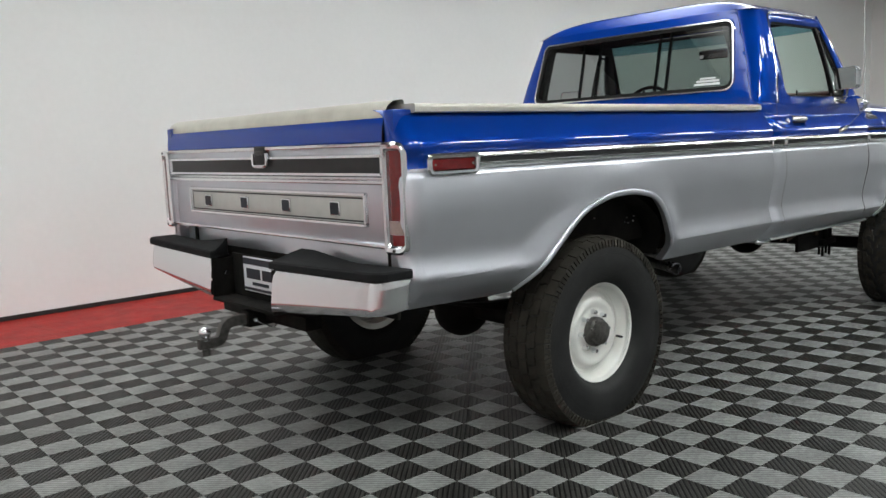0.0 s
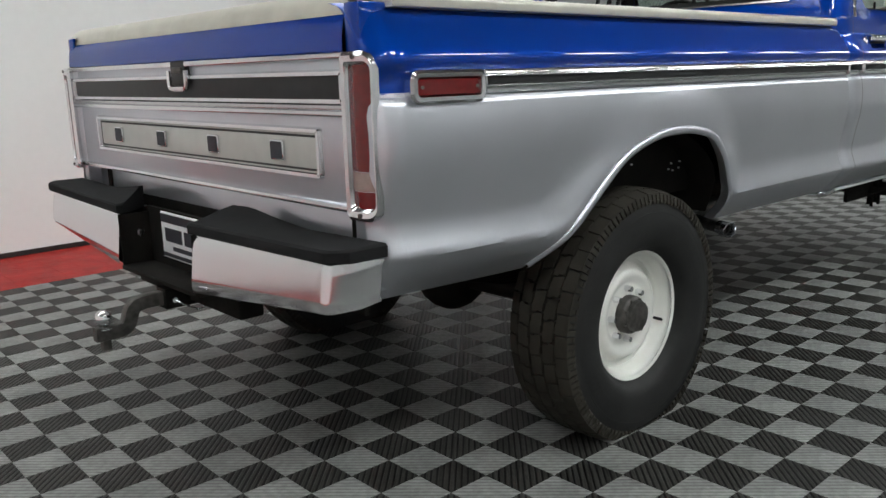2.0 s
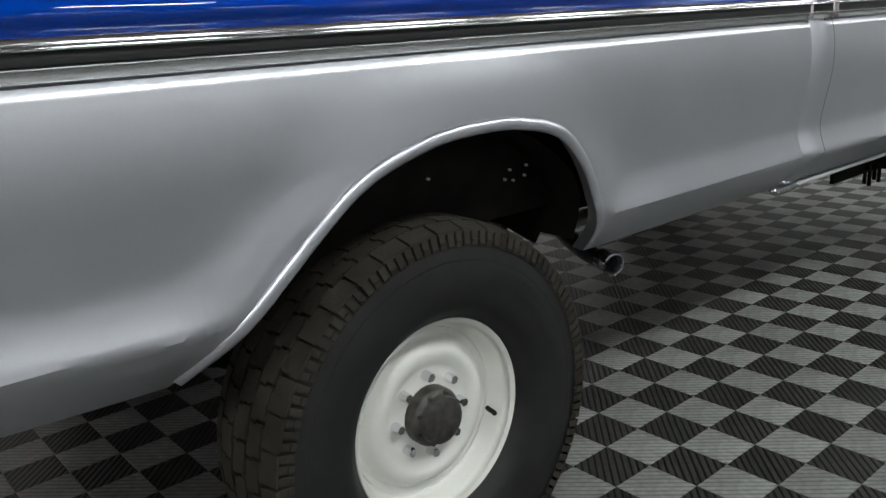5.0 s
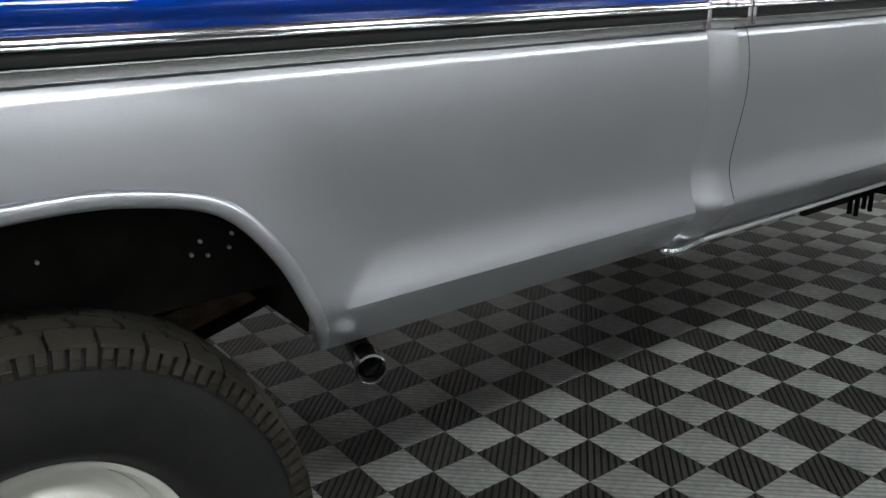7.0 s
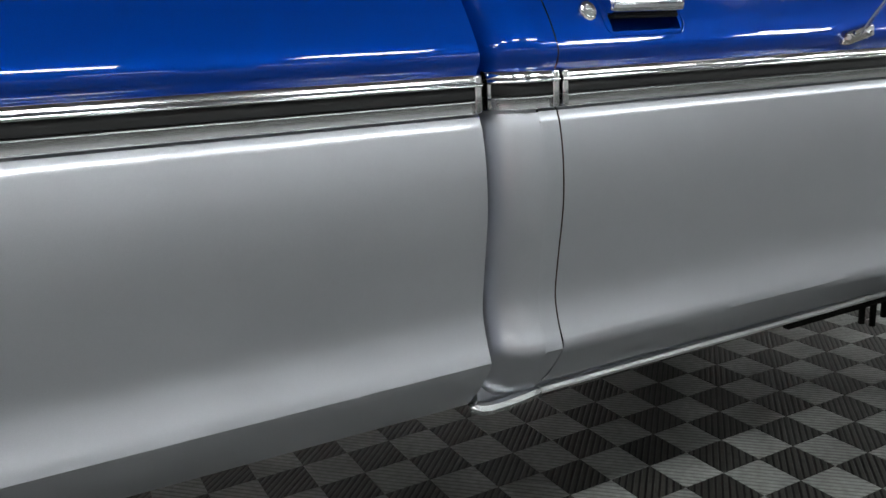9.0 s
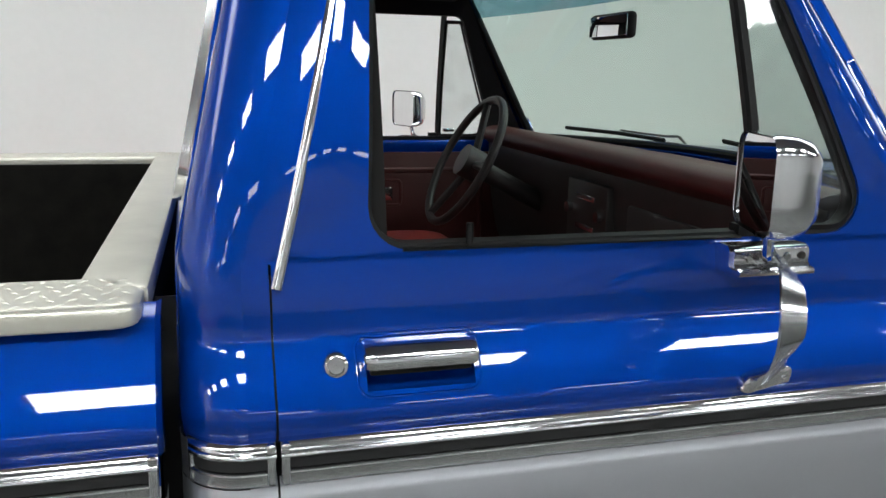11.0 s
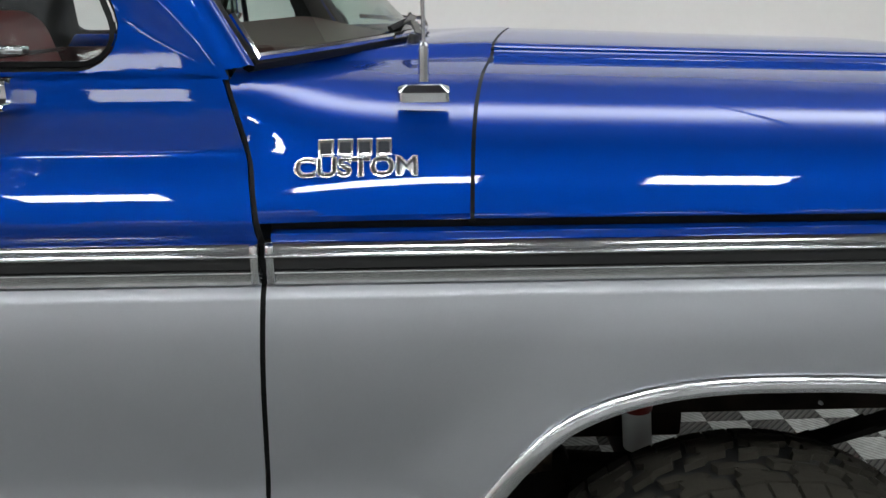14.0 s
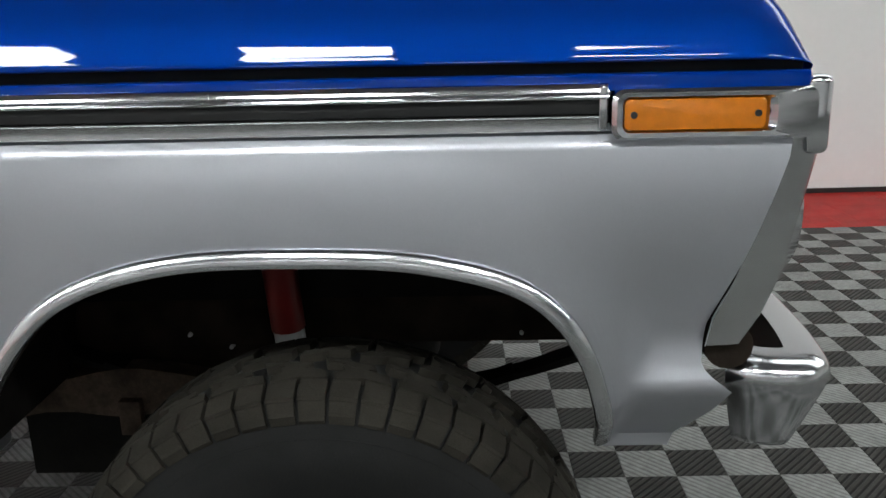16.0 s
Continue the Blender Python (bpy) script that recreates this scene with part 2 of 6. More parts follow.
def grid(bm, rows, closed=False):
    vs = [[bm.verts.new(p) for p in r] for r in rows]
    for a, b in zip(vs, vs[1:]):
        n = len(a)
        for i in range(n if closed else n - 1):
            j = (i + 1) % n
            f = (a[i], a[j], b[j], b[i])
            if len(set(f)) == 4:
                try:
                    bm.faces.new(f)
                except ValueError:
                    pass
    return vs


def box(bm, x0, x1, y0, y1, z0, z1, bevel=0.0, seg=2):
    t = BM()
    bmesh.ops.create_cube(t, size=1, matrix=Matrix.Translation(((x0 + x1) / 2, (y0 + y1) / 2, (z0 + z1) / 2))
                          @ Matrix.Diagonal((abs(x1 - x0), abs(y1 - y0), abs(z1 - z0), 1)))
    if bevel:
        bmesh.ops.bevel(t, geom=t.edges[:], offset=bevel, segments=seg, affect="EDGES", profile=0.5)
    merge(bm, t)
    return bm


def merge(bm, t, m=None):
    if m is not None:
        bmesh.ops.transform(t, matrix=m, verts=t.verts)
    me = bpy.data.meshes.new("tmp")
    t.to_mesh(me)
    t.free()
    bm.from_mesh(me)
    bpy.data.meshes.remove(me)


def cyl(bm, p0, p1, r0, r1=None, n=20, caps=True):
    r1 = r0 if r1 is None else r1
    a, b = Vector(p0), Vector(p1)
    q = (b - a).to_track_quat("Z", "Y").to_matrix()
    rings = []
    for c, r in ((a, r0), (b, r1)):
        rings.append([bm.verts.new(c + q @ Vector((r * math.cos(2 * math.pi * k / n), r * math.sin(2 * math.pi * k / n), 0))) for k in range(n)])
    for k in range(n):
        bm.faces.new((rings[0][k], rings[0][(k + 1) % n], rings[1][(k + 1) % n], rings[1][k]))
    if caps:
        bm.faces.new(rings[0][::-1])
        bm.faces.new(rings[1])
    return bm


def smooth_path(pts, n=8):
    """Catmull-Rom through points of any dimension."""
    p = [np.array(q, float) for q in pts]
    p = [2 * p[0] - p[1]] + p + [2 * p[-1] - p[-2]]
    out = []
    for i in range(1, len(p) - 2):
        for k in range(n):
            t = k / n
            out.append(0.5 * (2 * p[i] + (p[i + 1] - p[i - 1]) * t + (2 * p[i - 1] - 5 * p[i] + 4 * p[i + 1] - p[i + 2]) * t * t
                              + (3 * p[i] - p[i - 1] - 3 * p[i + 1] + p[i + 2]) * t ** 3))
    out.append(p[-2])
    return out


def tube(bm, pts, r, n=10, caps=True):
    pts = [Vector(p) for p in pts]
    rows = []
    up = None
    for i, p in enumerate(pts):
        d = (pts[min(i + 1, len(pts) - 1)] - pts[max(i - 1, 0)]).normalized()
        if up is None:
            up = d.orthogonal().normalized()
        up = (up - d * up.dot(d)).normalized()
        side = d.cross(up)
        rr = r[i] if isinstance(r, (list, tuple)) else r
        rows.append([p + up * (rr * math.cos(2 * math.pi * k / n)) + side * (rr * math.sin(2 * math.pi * k / n)) for k in range(n)])
    vs = grid(bm, rows, closed=True)
    if caps:
        bm.faces.new(vs[0][::-1])
        bm.faces.new(vs[-1])
    return bm


def ribbon(bm, pts, normals, width, thick):
    """A flat strap along pts; normals point out of its broad face."""
    pts = [Vector(p) for p in pts]
    rows = []
    for i, p in enumerate(pts):
        d = (pts[min(i + 1, len(pts) - 1)] - pts[max(i - 1, 0)]).normalized()
        nn = Vector(normals[i] if isinstance(normals[0], (list, tuple, Vector)) else normals)
        nn = (nn - d * nn.dot(d)).normalized()
        s = d.cross(nn) * (width / 2)
        e = nn * thick
        rows.append([p - s, p - s * 0.9 + e, p + s * 0.9 + e, p + s, p + s * 0.9 - e * 0.2, p - s * 0.9 - e * 0.2])
    vs = grid(bm, rows, closed=True)
    bm.faces.new(vs[0][::-1])
    bm.faces.new(vs[-1])
    return bm


def bead(bm, pts, s, wide, proud):
    """A half-round bead along a wheel arch, in the plane of the body side."""
    pts = [Vector(p) for p in pts]
    rows = []
    for i, p in enumerate(pts):
        d = (pts[min(i + 1, len(pts) - 1)] - pts[max(i - 1, 0)]).normalized()
        n = Vector((0, s, 0))
        r = d.cross(n).normalized()
        rows.append([p + r * (wide * math.cos(a)) + n * (proud * math.sin(a)) for a in np.linspace(-0.35, math.pi + 0.35, 9)])
    grid(bm, rows)
    return bm


def band(bm, pts, s):
    """A broad bright moulding round a wheel arch, its face leaning towards the outer edge."""
    pts = [Vector(p) for p in pts]
    prof = [(0.0140, -0.004), (0.0136, 0.001), (0.0120, 0.0036), (0.0085, 0.0066), (0.003, 0.0098), (-0.003, 0.0118), (-0.0075, 0.0122), (-0.0105, 0.0110), (-0.0120, 0.008), (-0.0115, -0.012)]
    rows = []
    for i, p in enumerate(pts):
        d = (pts[min(i + 1, len(pts) - 1)] - pts[max(i - 1, 0)]).normalized()
        n = Vector((0, s, 0))
        r = d.cross(n).normalized()
        if r.z < 0 or (abs(r.z) < 1e-6 and r.x * d.x < 0):
            r = -r
        rows.append([p + r * a + n * b for a, b in prof])
    grid(bm, rows)
    return bm


def lathe(bm, prof, n=64, axis_y=True, close=False):
    """prof: (radius, y) pairs, turned round the y axis."""
    rows = []
    for k in range(n):
        a = 2 * math.pi * k / n
        rows.append([Vector((r * math.cos(a), y, r * math.sin(a))) for r, y in prof])
    rows.append(rows[0])
    grid(bm, rows)
    return bm


def interp(table, v):
    return float(np.interp(v, [a for a, _ in table], [b for _, b in table]))


def rounded_loop(corners, radii, per_side=12, per_arc=6):
    """Closed loop of 2D points through rounded corners; every side gives the same count."""
    n = len(corners)
    c = [np.array(p, float) for p in corners]
    out = []
    arcs = []
    for i in range(n):
        a, p, b = c[i - 1], c[i], c[(i + 1) % n]
        u, v = (a - p) / np.linalg.norm(a - p), (b - p) / np.linalg.norm(b - p)
        half = math.acos(max(-1, min(1, float(u @ v)))) / 2
        r = max(radii[i], 1e-4)
        d = r / math.tan(half)
        ctr = p + (u + v) / np.linalg.norm(u + v) * r / math.sin(half)
        p0, p1 = p + u * d, p + v * d
        a0, a1 = math.atan2(*(p0 - ctr)[::-1]), math.atan2(*(p1 - ctr)[::-1])
        da = (a1 - a0 + math.pi) % (2 * math.pi) - math.pi
        arcs.append([ctr + r * np.array((math.cos(a0 + da * k / per_arc), math.sin(a0 + da * k / per_arc))) for k in range(per_arc + 1)])
    for i in range(n):
        out += arcs[i]
        e, s = arcs[i][-1], arcs[(i + 1) % n][0]
        out += [e + (s - e) * k / per_side for k in range(1, per_side)]
    return out


def ring_between(bm, outer, inner, place, steps=4):
    rows = []
    for k in range(steps + 1):
        t = k / steps
        rows.append([place(*(o + (i - o) * t)) for o, i in zip(outer, inner)])
    grid(bm, rows, closed=True)


def extrude_loop(bm, loop, place0, place1, cap0=False, cap1=True):
    vs = grid(bm, [[place0(*p) for p in loop], [place1(*p) for p in loop]], closed=True)
    if cap0:
        bm.faces.new(vs[0][::-1])
    if cap1:
        bm.faces.new(vs[1])
    return vs


def frame_loop(bm, loop, inset, place, depth, lip=0.4):
    """A raised bead frame along a closed 2D loop. place(u, v, h): h is the height above the surface."""
    c = sum(loop) / len(loop)
    n = len(loop)
    rows = [[], [], [], []]
    for i, p in enumerate(loop):
        t = loop[(i + 1) % n] - loop[i - 1]
        nrm = np.array((-t[1], t[0]))
        nrm = nrm / (np.linalg.norm(nrm) + 1e-9)
        if nrm @ (c - p) < 0:
            nrm = -nrm
        q = p + nrm * inset
        rows[0].append(place(*p, 0))
        rows[1].append(place(*(p + nrm * inset * 0.25), depth))
        rows[2].append(place(*(p + nrm * inset * 0.75), depth))
        rows[3].append(place(*q, 0))
    grid(bm, rows, closed=True)


# ---------------------------------------------------------------- room
WALL_Y, SIDE_Y, X0, X1, CEIL_Z = 3.86, -10.5, -5.6, 15.0, 4.0
RED_Y = 2.79
PITCH, FX0, FY0 = 0.147, 0.025, 0.06


def slab(name, x0, x1, y0, y1, z0, z1, mat, label, category, kind="structure"):
    bm = BM()
    box(bm, x0, x1, y0, y1, z0, z1)
    ob = part(name, bm, mat, None, "", False)
    return tagged(ob, label, category, kind=kind)


slab("wall_north", X0 - 0.2, X1 + 0.2, WALL_Y, WALL_Y + 0.2, 0, CEIL_Z, WALL, "plain white painted showroom wall", "wall")
slab("wall_south", X0 - 0.2, X1 + 0.2, SIDE_Y - 0.2, SIDE_Y, 0, CEIL_Z, WALL_GREY, "plain pale painted showroom wall", "wall")
slab("wall_west", X0 - 0.2, X0, SIDE_Y, WALL_Y, 0, CEIL_Z, WALL, "plain white painted showroom wall", "wall")
slab("wall_east", X1, X1 + 0.2, SIDE_Y, WALL_Y, 0, CEIL_Z, WALL, "plain white painted showroom wall", "wall")
slab("ceiling", X0 - 0.2, X1 + 0.2, SIDE_Y - 0.2, WALL_Y + 0.2, CEIL_Z, CEIL_Z + 0.15, CEIL, "dark painted showroom ceiling deck", "ceiling")
slab("baseboard", X0, X1, WALL_Y - 0.012, WALL_Y, 0, 0.035, BASEB, "thin black strip along the wall foot", "baseboard")


def ceiling_light(x, y, lx, ly, glow):
    lamp = tagged(new("ceiling_light"), "unseen long white fluorescent ceiling light, in an assumed row, switched on", "ceiling light", "showroom ceiling lights")
    lamp.location = (x, y, CEIL_Z)
    bm = BM()
    m = 0.03
    box(bm, -lx / 2 - m, lx / 2 + m, -ly / 2 - m, ly / 2 + m, -0.07, 0, 0.01)
    part("housing", bm, HOUSING, lamp)
    bm = BM()
    box(bm, -lx / 2, lx / 2, -ly / 2, ly / 2, -0.085, -0.072, 0.004)
    part("diffuser", bm, glow, lamp)
    return lamp


LAMP_STEP = 1.9
# the middle row is added: unseen soft fill above the truck
for row_y, row_x, length, width, glow in ((-3.7, 1.02, 0.86, 0.46, LIGHT), (0.9, 0.07, 1.84, 2.0, SOFT_LIGHT), (-8.2, 0.07, 1.0, 0.55, FAR_LIGHT)):
    first = ceiling_light(row_x - 3 * LAMP_STEP, row_y, length, width, glow)
    for k in range(-2, 5 if row_y < -5 else 7):
        copy_thing(first, pose(row_x + k * LAMP_STEP, row_y, CEIL_Z))

# ---------------------------------------------------------------- pickup truck: body shell
AXLE_F, WHEEL_Z = 3.472, 0.383
truck = tagged(new("pickup_truck"), "two-tone blue and silver 1970s pickup truck, parked on the checkered floor", "pickup truck")

LOWER = smooth_path([(1.215, 0.984), (1.161, 0.984), (1.158, 0.9878), (1.1558, 0.9913), (1.150, 0.9930), (1.144, 0.9947), (1.1405, 0.9962), (1.138, 0.9974), (1.133, 0.9986), (1.10, 1.0042), (1.06, 1.0072), (1.00, 1.0050), (0.92, 0.9900), (0.865, 0.980),
                     (0.838, 0.9785), (0.812, 0.983), (0.787, 0.9905), (0.767, 0.998), (0.7585, 0.9995), (0.751, 0.9965), (0.70, 0.957), (0.64, 0.896)], 6)
LOWER = sorted((float(a), float(b)) for a, b in LOWER)
UPPER_BED = sorted((float(a), float(b)) for a, b in smooth_path(
    [(1.163, 0.984), (1.200, 0.978), (1.230, 0.997), (1.244, 0.9995), (1.252, 0.9965), (1.262, 0.9918), (1.28, 0.9808), (1.30, 0.9677), (1.325, 0.950), (1.35, 0.9305), (1.366, 0.908), (1.374, 0.875)], 5))
UPPER_CAB = sorted((float(a), float(b)) for a, b in smooth_path(
    [(1.163, 0.984), (1.200, 0.978), (1.228, 0.995), (1.244, 0.9985), (1.256, 0.9945), (1.27, 0.988), (1.285, 0.980), (1.30, 0.9705), (1.315, 0.9602), (1.328, 0.9505), (1.336, 0.9473),
     (1.350, 0.946), (1.368, 0.945), (1.382, 0.9435), (1.396, 0.941), (1.412, 0.9375), (1.428, 0.934), (1.44, 0.931), (1.60, 0.897), (1.78, 0.843), (1.95, 0.785)], 5))


ARCH_R = smooth_path([(-0.50, 0.640), (-0.478, 0.660), (-0.32, 0.808), (-0.16, 0.939), (0.0, 0.996), (0.13, 1.010), (0.25, 1.004), (0.372, 0.968), (0.455, 0.875), (0.51, 0.765), (0.56, 0.655), (0.566, 0.640)], 8)
ARCH_F = smooth_path([(2.908, 0.640), (2.925, 0.668), (2.985, 0.758), (3.08, 0.892), (3.165, 0.959), (3.30, 0.996), (3.475, 1.002), (3.64, 0.990), (3.775, 0.945), (3.85, 0.845), (3.89, 0.668), (3.893, 0.640)], 8)


def arch_z(arch, x):
    xs, zs = [p[0] for p in arch], [p[1] for p in arch]
    if xs[0] < x < xs[-1]:
        return float(np.interp(x, xs, zs))
    return None


def arch_near(arch, x, z):
    a = np.array(arch)
    d = np.hypot(a[:, 0] - x, a[:, 1] - z)
    return float(d.min())


def ease(u):
    u = max(0.0, min(1.0, u))
    return u * u * (3 - 2 * u)


def side_y(x, z, arch=None):
    lift = -0.007 * max(0.0, min(1.9, x - 1.0)) - 0.012 * max(0.0, min(1.0, (x - 2.2) / 0.5)) + 0.022 * ease((-0.35 - x) / 0.7) + 0.066 * max(0.0, min(1.0, (x - 3.8) / 0.12))
    y = interp(LOWER, z - lift * max(0.0, min(1.0, (1.0 - z) / 0.2)))
    if arch is not None:
        d = arch_near(arch, x, z)
        reach = 0.035 + 0.115 * max(0.0, min(1.0, (z - 0.72) / 0.12))
        if d < reach:
            t = 1 - d / reach
            t = t * t * (3 - 2 * t)
            t *= max(0.0, min(1.0, (z - 0.70) / 0.08))
            past = max(0.0, min(1.0, max(arch[0][0] - x, x - arch[-1][0]) / 0.06))
            t *= 1 - past * (1 - max(0.0, min(1.0, (z - (0.79 if x > 3 else 0.75)) / 0.08)))
            lip = 1.018 - 0.010 * max(0.0, min(1.0, (0.90 - z) / 0.1)) - 0.045 * max(0.0, min(1.0, (0.78 - z) / 0.13))
            y += (lip - y) * t if lip > y or z < 0.8 else 0.006 * t
    return y


def lower_panel(x0, x1, arch, s, bottom, xe=None, step=0.02, top=1.166, xs0=None):
    """Silver side skin from the moulding down to the sill, cut out round a wheel arch."""
    bm = BM()
    n = max(2, round((x1 - x0) / step))
    xs = [x0 + (x1 - x0) * i / n for i in range(n + 1)]
    if arch is not None:
        xs = sorted(set([round(float(v), 4) for v in xs] + [round(float(p[0]), 4) for p in arch if x0 < p[0] < x1]))
    if arch is not None:
        xs = [x for i, x in enumerate(xs) if i == 0 or i == len(xs) - 1 or x - xs[i - 1] > 0.002]
    if x0 < -1:
        xs = sorted(set(xs + [-1.0435, -1.0415, -1.038, -1.032, -1.022, -1.01, -0.995, -0.98]))
    rows = []
    for x in xs:
        zb = bottom(x)
        if arch is not None:
            za = arch_z(arch, x)
            if za is not None:
                zb = max(zb, za)
        col = []
        ledge = [top - 0.0033 * k for k in range(16)]
        for z in ledge + [ledge[-1] + (zb - ledge[-1]) * k / 44 for k in range(1, 45)]:
            y = side_y(x, z, arch)
            px = x if xe is None else xe(x, z)
            y2 = y - round_in(x)
            col.append((px, s * y2, z))
        # turn the lower or arch edge in
        px, py, pz = col[-1]
        col.append((px, py - s * 0.012, pz))
        col.append((px, py - s * 0.035, pz + 0.004))
        rows.append(col)
    grid(bm, rows)
    return bm


def seam_low(z):
    """The seam between door and fender runs back towards the sill."""
    return interp([(0.64, -0.031), (0.71, -0.030), (0.787, -0.024), (0.918, -0.016), (1.04, -0.009), (1.14, -0.003), (1.17, 0.0)], z)


def round_in(x):
    """The bed's rear corners are rounded in plan."""
    if x > -0.970:
        return 0.0
    u = min(1.0, (-0.970 - x) / 0.075)
    return 0.075 * (1 - math.sqrt(max(0.0, 1 - u * u)))


def upper_panel(x0, x1, table, s, z0=1.163, z1=None, step=0.03, rows_n=26, tail=False, shift=None):
    bm = BM()
    n = max(2, round((x1 - x0) / step))
    z1 = z1 if z1 is not None else table[-1][0]
    rows = []
    xs = [x0 + (x1 - x0) * i / n for i in range(n + 1)]
    if tail:
        xs = sorted(set(xs + [-1.0435, -1.0415, -1.038, -1.032, -1.022, -1.01, -0.995, -0.98]))
    for x in xs:
        col = []
        for k in range(rows_n + 1):
            z = z0 + (z1 - z0) * k / rows_n
            y = interp(table, z) - (round_in(x) if tail else 0)
            px = x + (shift(x, z) if shift else 0)
            col.append((px, s * y, z))
        rows.append(col)
    grid(bm, rows)
    return bm


def diamond(bm, x, y, z, turn):
    """One raised lozenge of tread plate, lying on a level surface."""
    c, d = 0.0095 * 0.7071, 0.0032 * 0.7071
    v = [bm.verts.new((x + a, y + b * turn, z)) for a, b in ((c, c), (-d, d), (-c, -c), (d, -d))]
    t = bm.verts.new((x, y, z + 0.0016))
    for k in range(4):
        bm.faces.new((v[k], v[(k + 1) % 4], t))


BED_X0, BED_X1 = -1.044, 1.472


def bed_bottom(x):
    return 0.652 + 0.010 * max(0.0, min(1.0, (-0.55 - x) / 0.5))


for s in (-1, 1):
    bed_side = body("bed_side", lower_panel(BED_X0, BED_X1, ARCH_R, s, bed_bottom), SILVER, truck, "silver lower bed side with a flared wheel arch")
    body("upper_side", upper_panel(BED_X0, BED_X1, UPPER_BED, s, tail=True), BLUE, bed_side, "glossy blue upper bed side")
    # front edge of the bed side, turned in towards the cab gap
    bm = BM()
    zs = np.linspace(0.652, 1.15, 30)
    grid(bm, [[(BED_X1 + 0.006 * (k > 0), s * (side_y(1.47, z) - 0.012 * k), z) for z in zs] for k in range(5)])
    body("bed_edge", bm, SILVER, bed_side)
    bm = BM()
    zs = np.linspace(1.205, 1.374, 12)
    grid(bm, [[(BED_X1 + 0.006 * (k > 0), s * (interp(UPPER_BED, z) - 0.012 * k), z) for z in zs] for k in range(5)])
    body("bed_edge", bm, BLUE, bed_side)
    # inner wall of the bed and rear post
    bm = BM()
    box(bm, -1.0, 1.46, s * 0.80, s * 0.83, 0.78, 1.37)
    liner = body("bed_inner_wall", bm, UNDER, truck, "dark bed liner wall with a few bright bolts")
    for x, z in ((0.151, 0.888), (0.395, 0.870), (0.378, 0.850), (0.405, 0.844), (0.450, 0.873), (0.443, 0.850)):
        bm = BM()
        cyl(bm, (x, s * 0.828, z), (x, s * 0.836, z), 0.0036, 0.003, 8)
        body("bolt", bm, PALE, liner)
    bm = BM()
    box(bm, -1.041, -0.96, s * 0.87, s * 0.925, 0.69, 1.372, 0.006)
    body("rear_post", bm, SILVER, bed_side)
    bm = BM()
    box(bm, -1.0425, -0.96, s * 0.868, s * 0.926, 1.249, 1.373, 0.006)
    body("rear_post_top", bm, BLUE, bed_side)
    # wheel arch lip
    bm = BM()
    arch = ARCH_R
    pts = [(p[0], s * (side_y(p[0], p[1], arch) - 0.001), p[1]) for p in arch if p[1] > 0.656]
    bead(bm, pts, s, 0.013, 0.009)
    body("arch_lip", bm, SILVER, bed_side, "bright silver rolled arch lip")
    # rail cap of pale diamond plate along the bed's top edge
    bm = BM()
    rail = rounded_loop([(0.80, 1.355), (0.80, 1.392), (0.952, 1.392), (0.952, 1.361)], [0.004, 0.01, 0.012, 0.004], 3, 3)
    ends = [(BED_X0 + 0.08, 1.0), (1.425, 1.0), (1.438, 0.965), (1.447, 0.90), (1.453, 0.80), (1.456, 0.62)]
    rows = []
    for x, k in ends:
        rows.append([(x, s * (0.876 + (p[0] - 0.876) * k), 1.375 + (p[1] - 1.375) * k) for p in rail])
    vs = grid(bm, rows, closed=True)
    bm.faces.new(vs[0])
    bm.faces.new(vs[-1][::-1])
    cap = body("rail_cap", bm, CREAM, truck, "cream-white diamond plate bed rail cap")
    bm = BM()
    for i in range(98):
        for j in range(6):
            diamond(bm, -0.95 + 0.0245 * i + 0.012 * (j % 2), s * (0.822 + 0.0235 * j), 1.3922, 1 if (i + j) % 2 else -1)
    tagged(body("tread_relief", bm, CREAM, cap, "raised tread pattern"), kind="stuff")

bm = BM()
box(bm, -1.0, 1.46, -0.82, 0.82, 0.76, 0.80)
body("bed_floor", bm, UNDER, truck, "dark truck bed floor")
bm = BM()
box(bm, 1.42, 1.462, -0.90, 0.90, 0.70, 1.36, 0.004)
body("bed_front_wall", bm, UNDER, truck)
bm = BM()
box(bm, 1.37, 1.463, -0.86, 0.86, 1.352, 1.392, 0.008)
body("front_rail_cap", bm, CREAM, truck, "cream-white diamond plate cap over the front bed wall")

# ---- tailgate
TG = -1.038
tailgate = body("tailgate", box(BM(), TG, -0.99, -0.862, 0.962, 0.88, 1.262, 0.004), SILVER, truck, "silver tailgate with chrome mouldings and a black band")


def tg_place(d0=0.0):
    return lambda y, z, h=0.0: Vector((TG - d0 - h, y, z))


bm = BM()
rows = [[(x, y, z) for y in np.linspace(-0.866, 0.968, 12)] for x, z in
        ((TG - 0.001, 1.258), (TG - 0.012, 1.266), (TG - 0.012, 1.285), (TG - 0.008, 1.315), (TG - 0.002, 1.338), (TG + 0.004, 1.345), (TG + 0.008, 1.356), (-0.98, 1.36), (-0.98, 1.26))]
grid(bm, rows)
body("tailgate_top_band", bm, BLUE, tailgate, "glossy blue upper tailgate band")
bm = BM()
sec = smooth_path([(TG + 0.003, 1.347), (TG + 0.005, 1.362), (TG + 0.016, 1.386), (TG + 0.042, 1.404), (-0.970, 1.409), (-0.945, 1.402), (-0.945, 1.33)], 4)
vs = grid(bm, [[(x, y, z) for x, z in sec] for y in (-0.868, -0.85, -0.4, 0, 0.4, 0.94, 0.968)])
body("tailgate_cap", bm, CREAM, tailgate, "cream-white diamond plate tailgate cap")


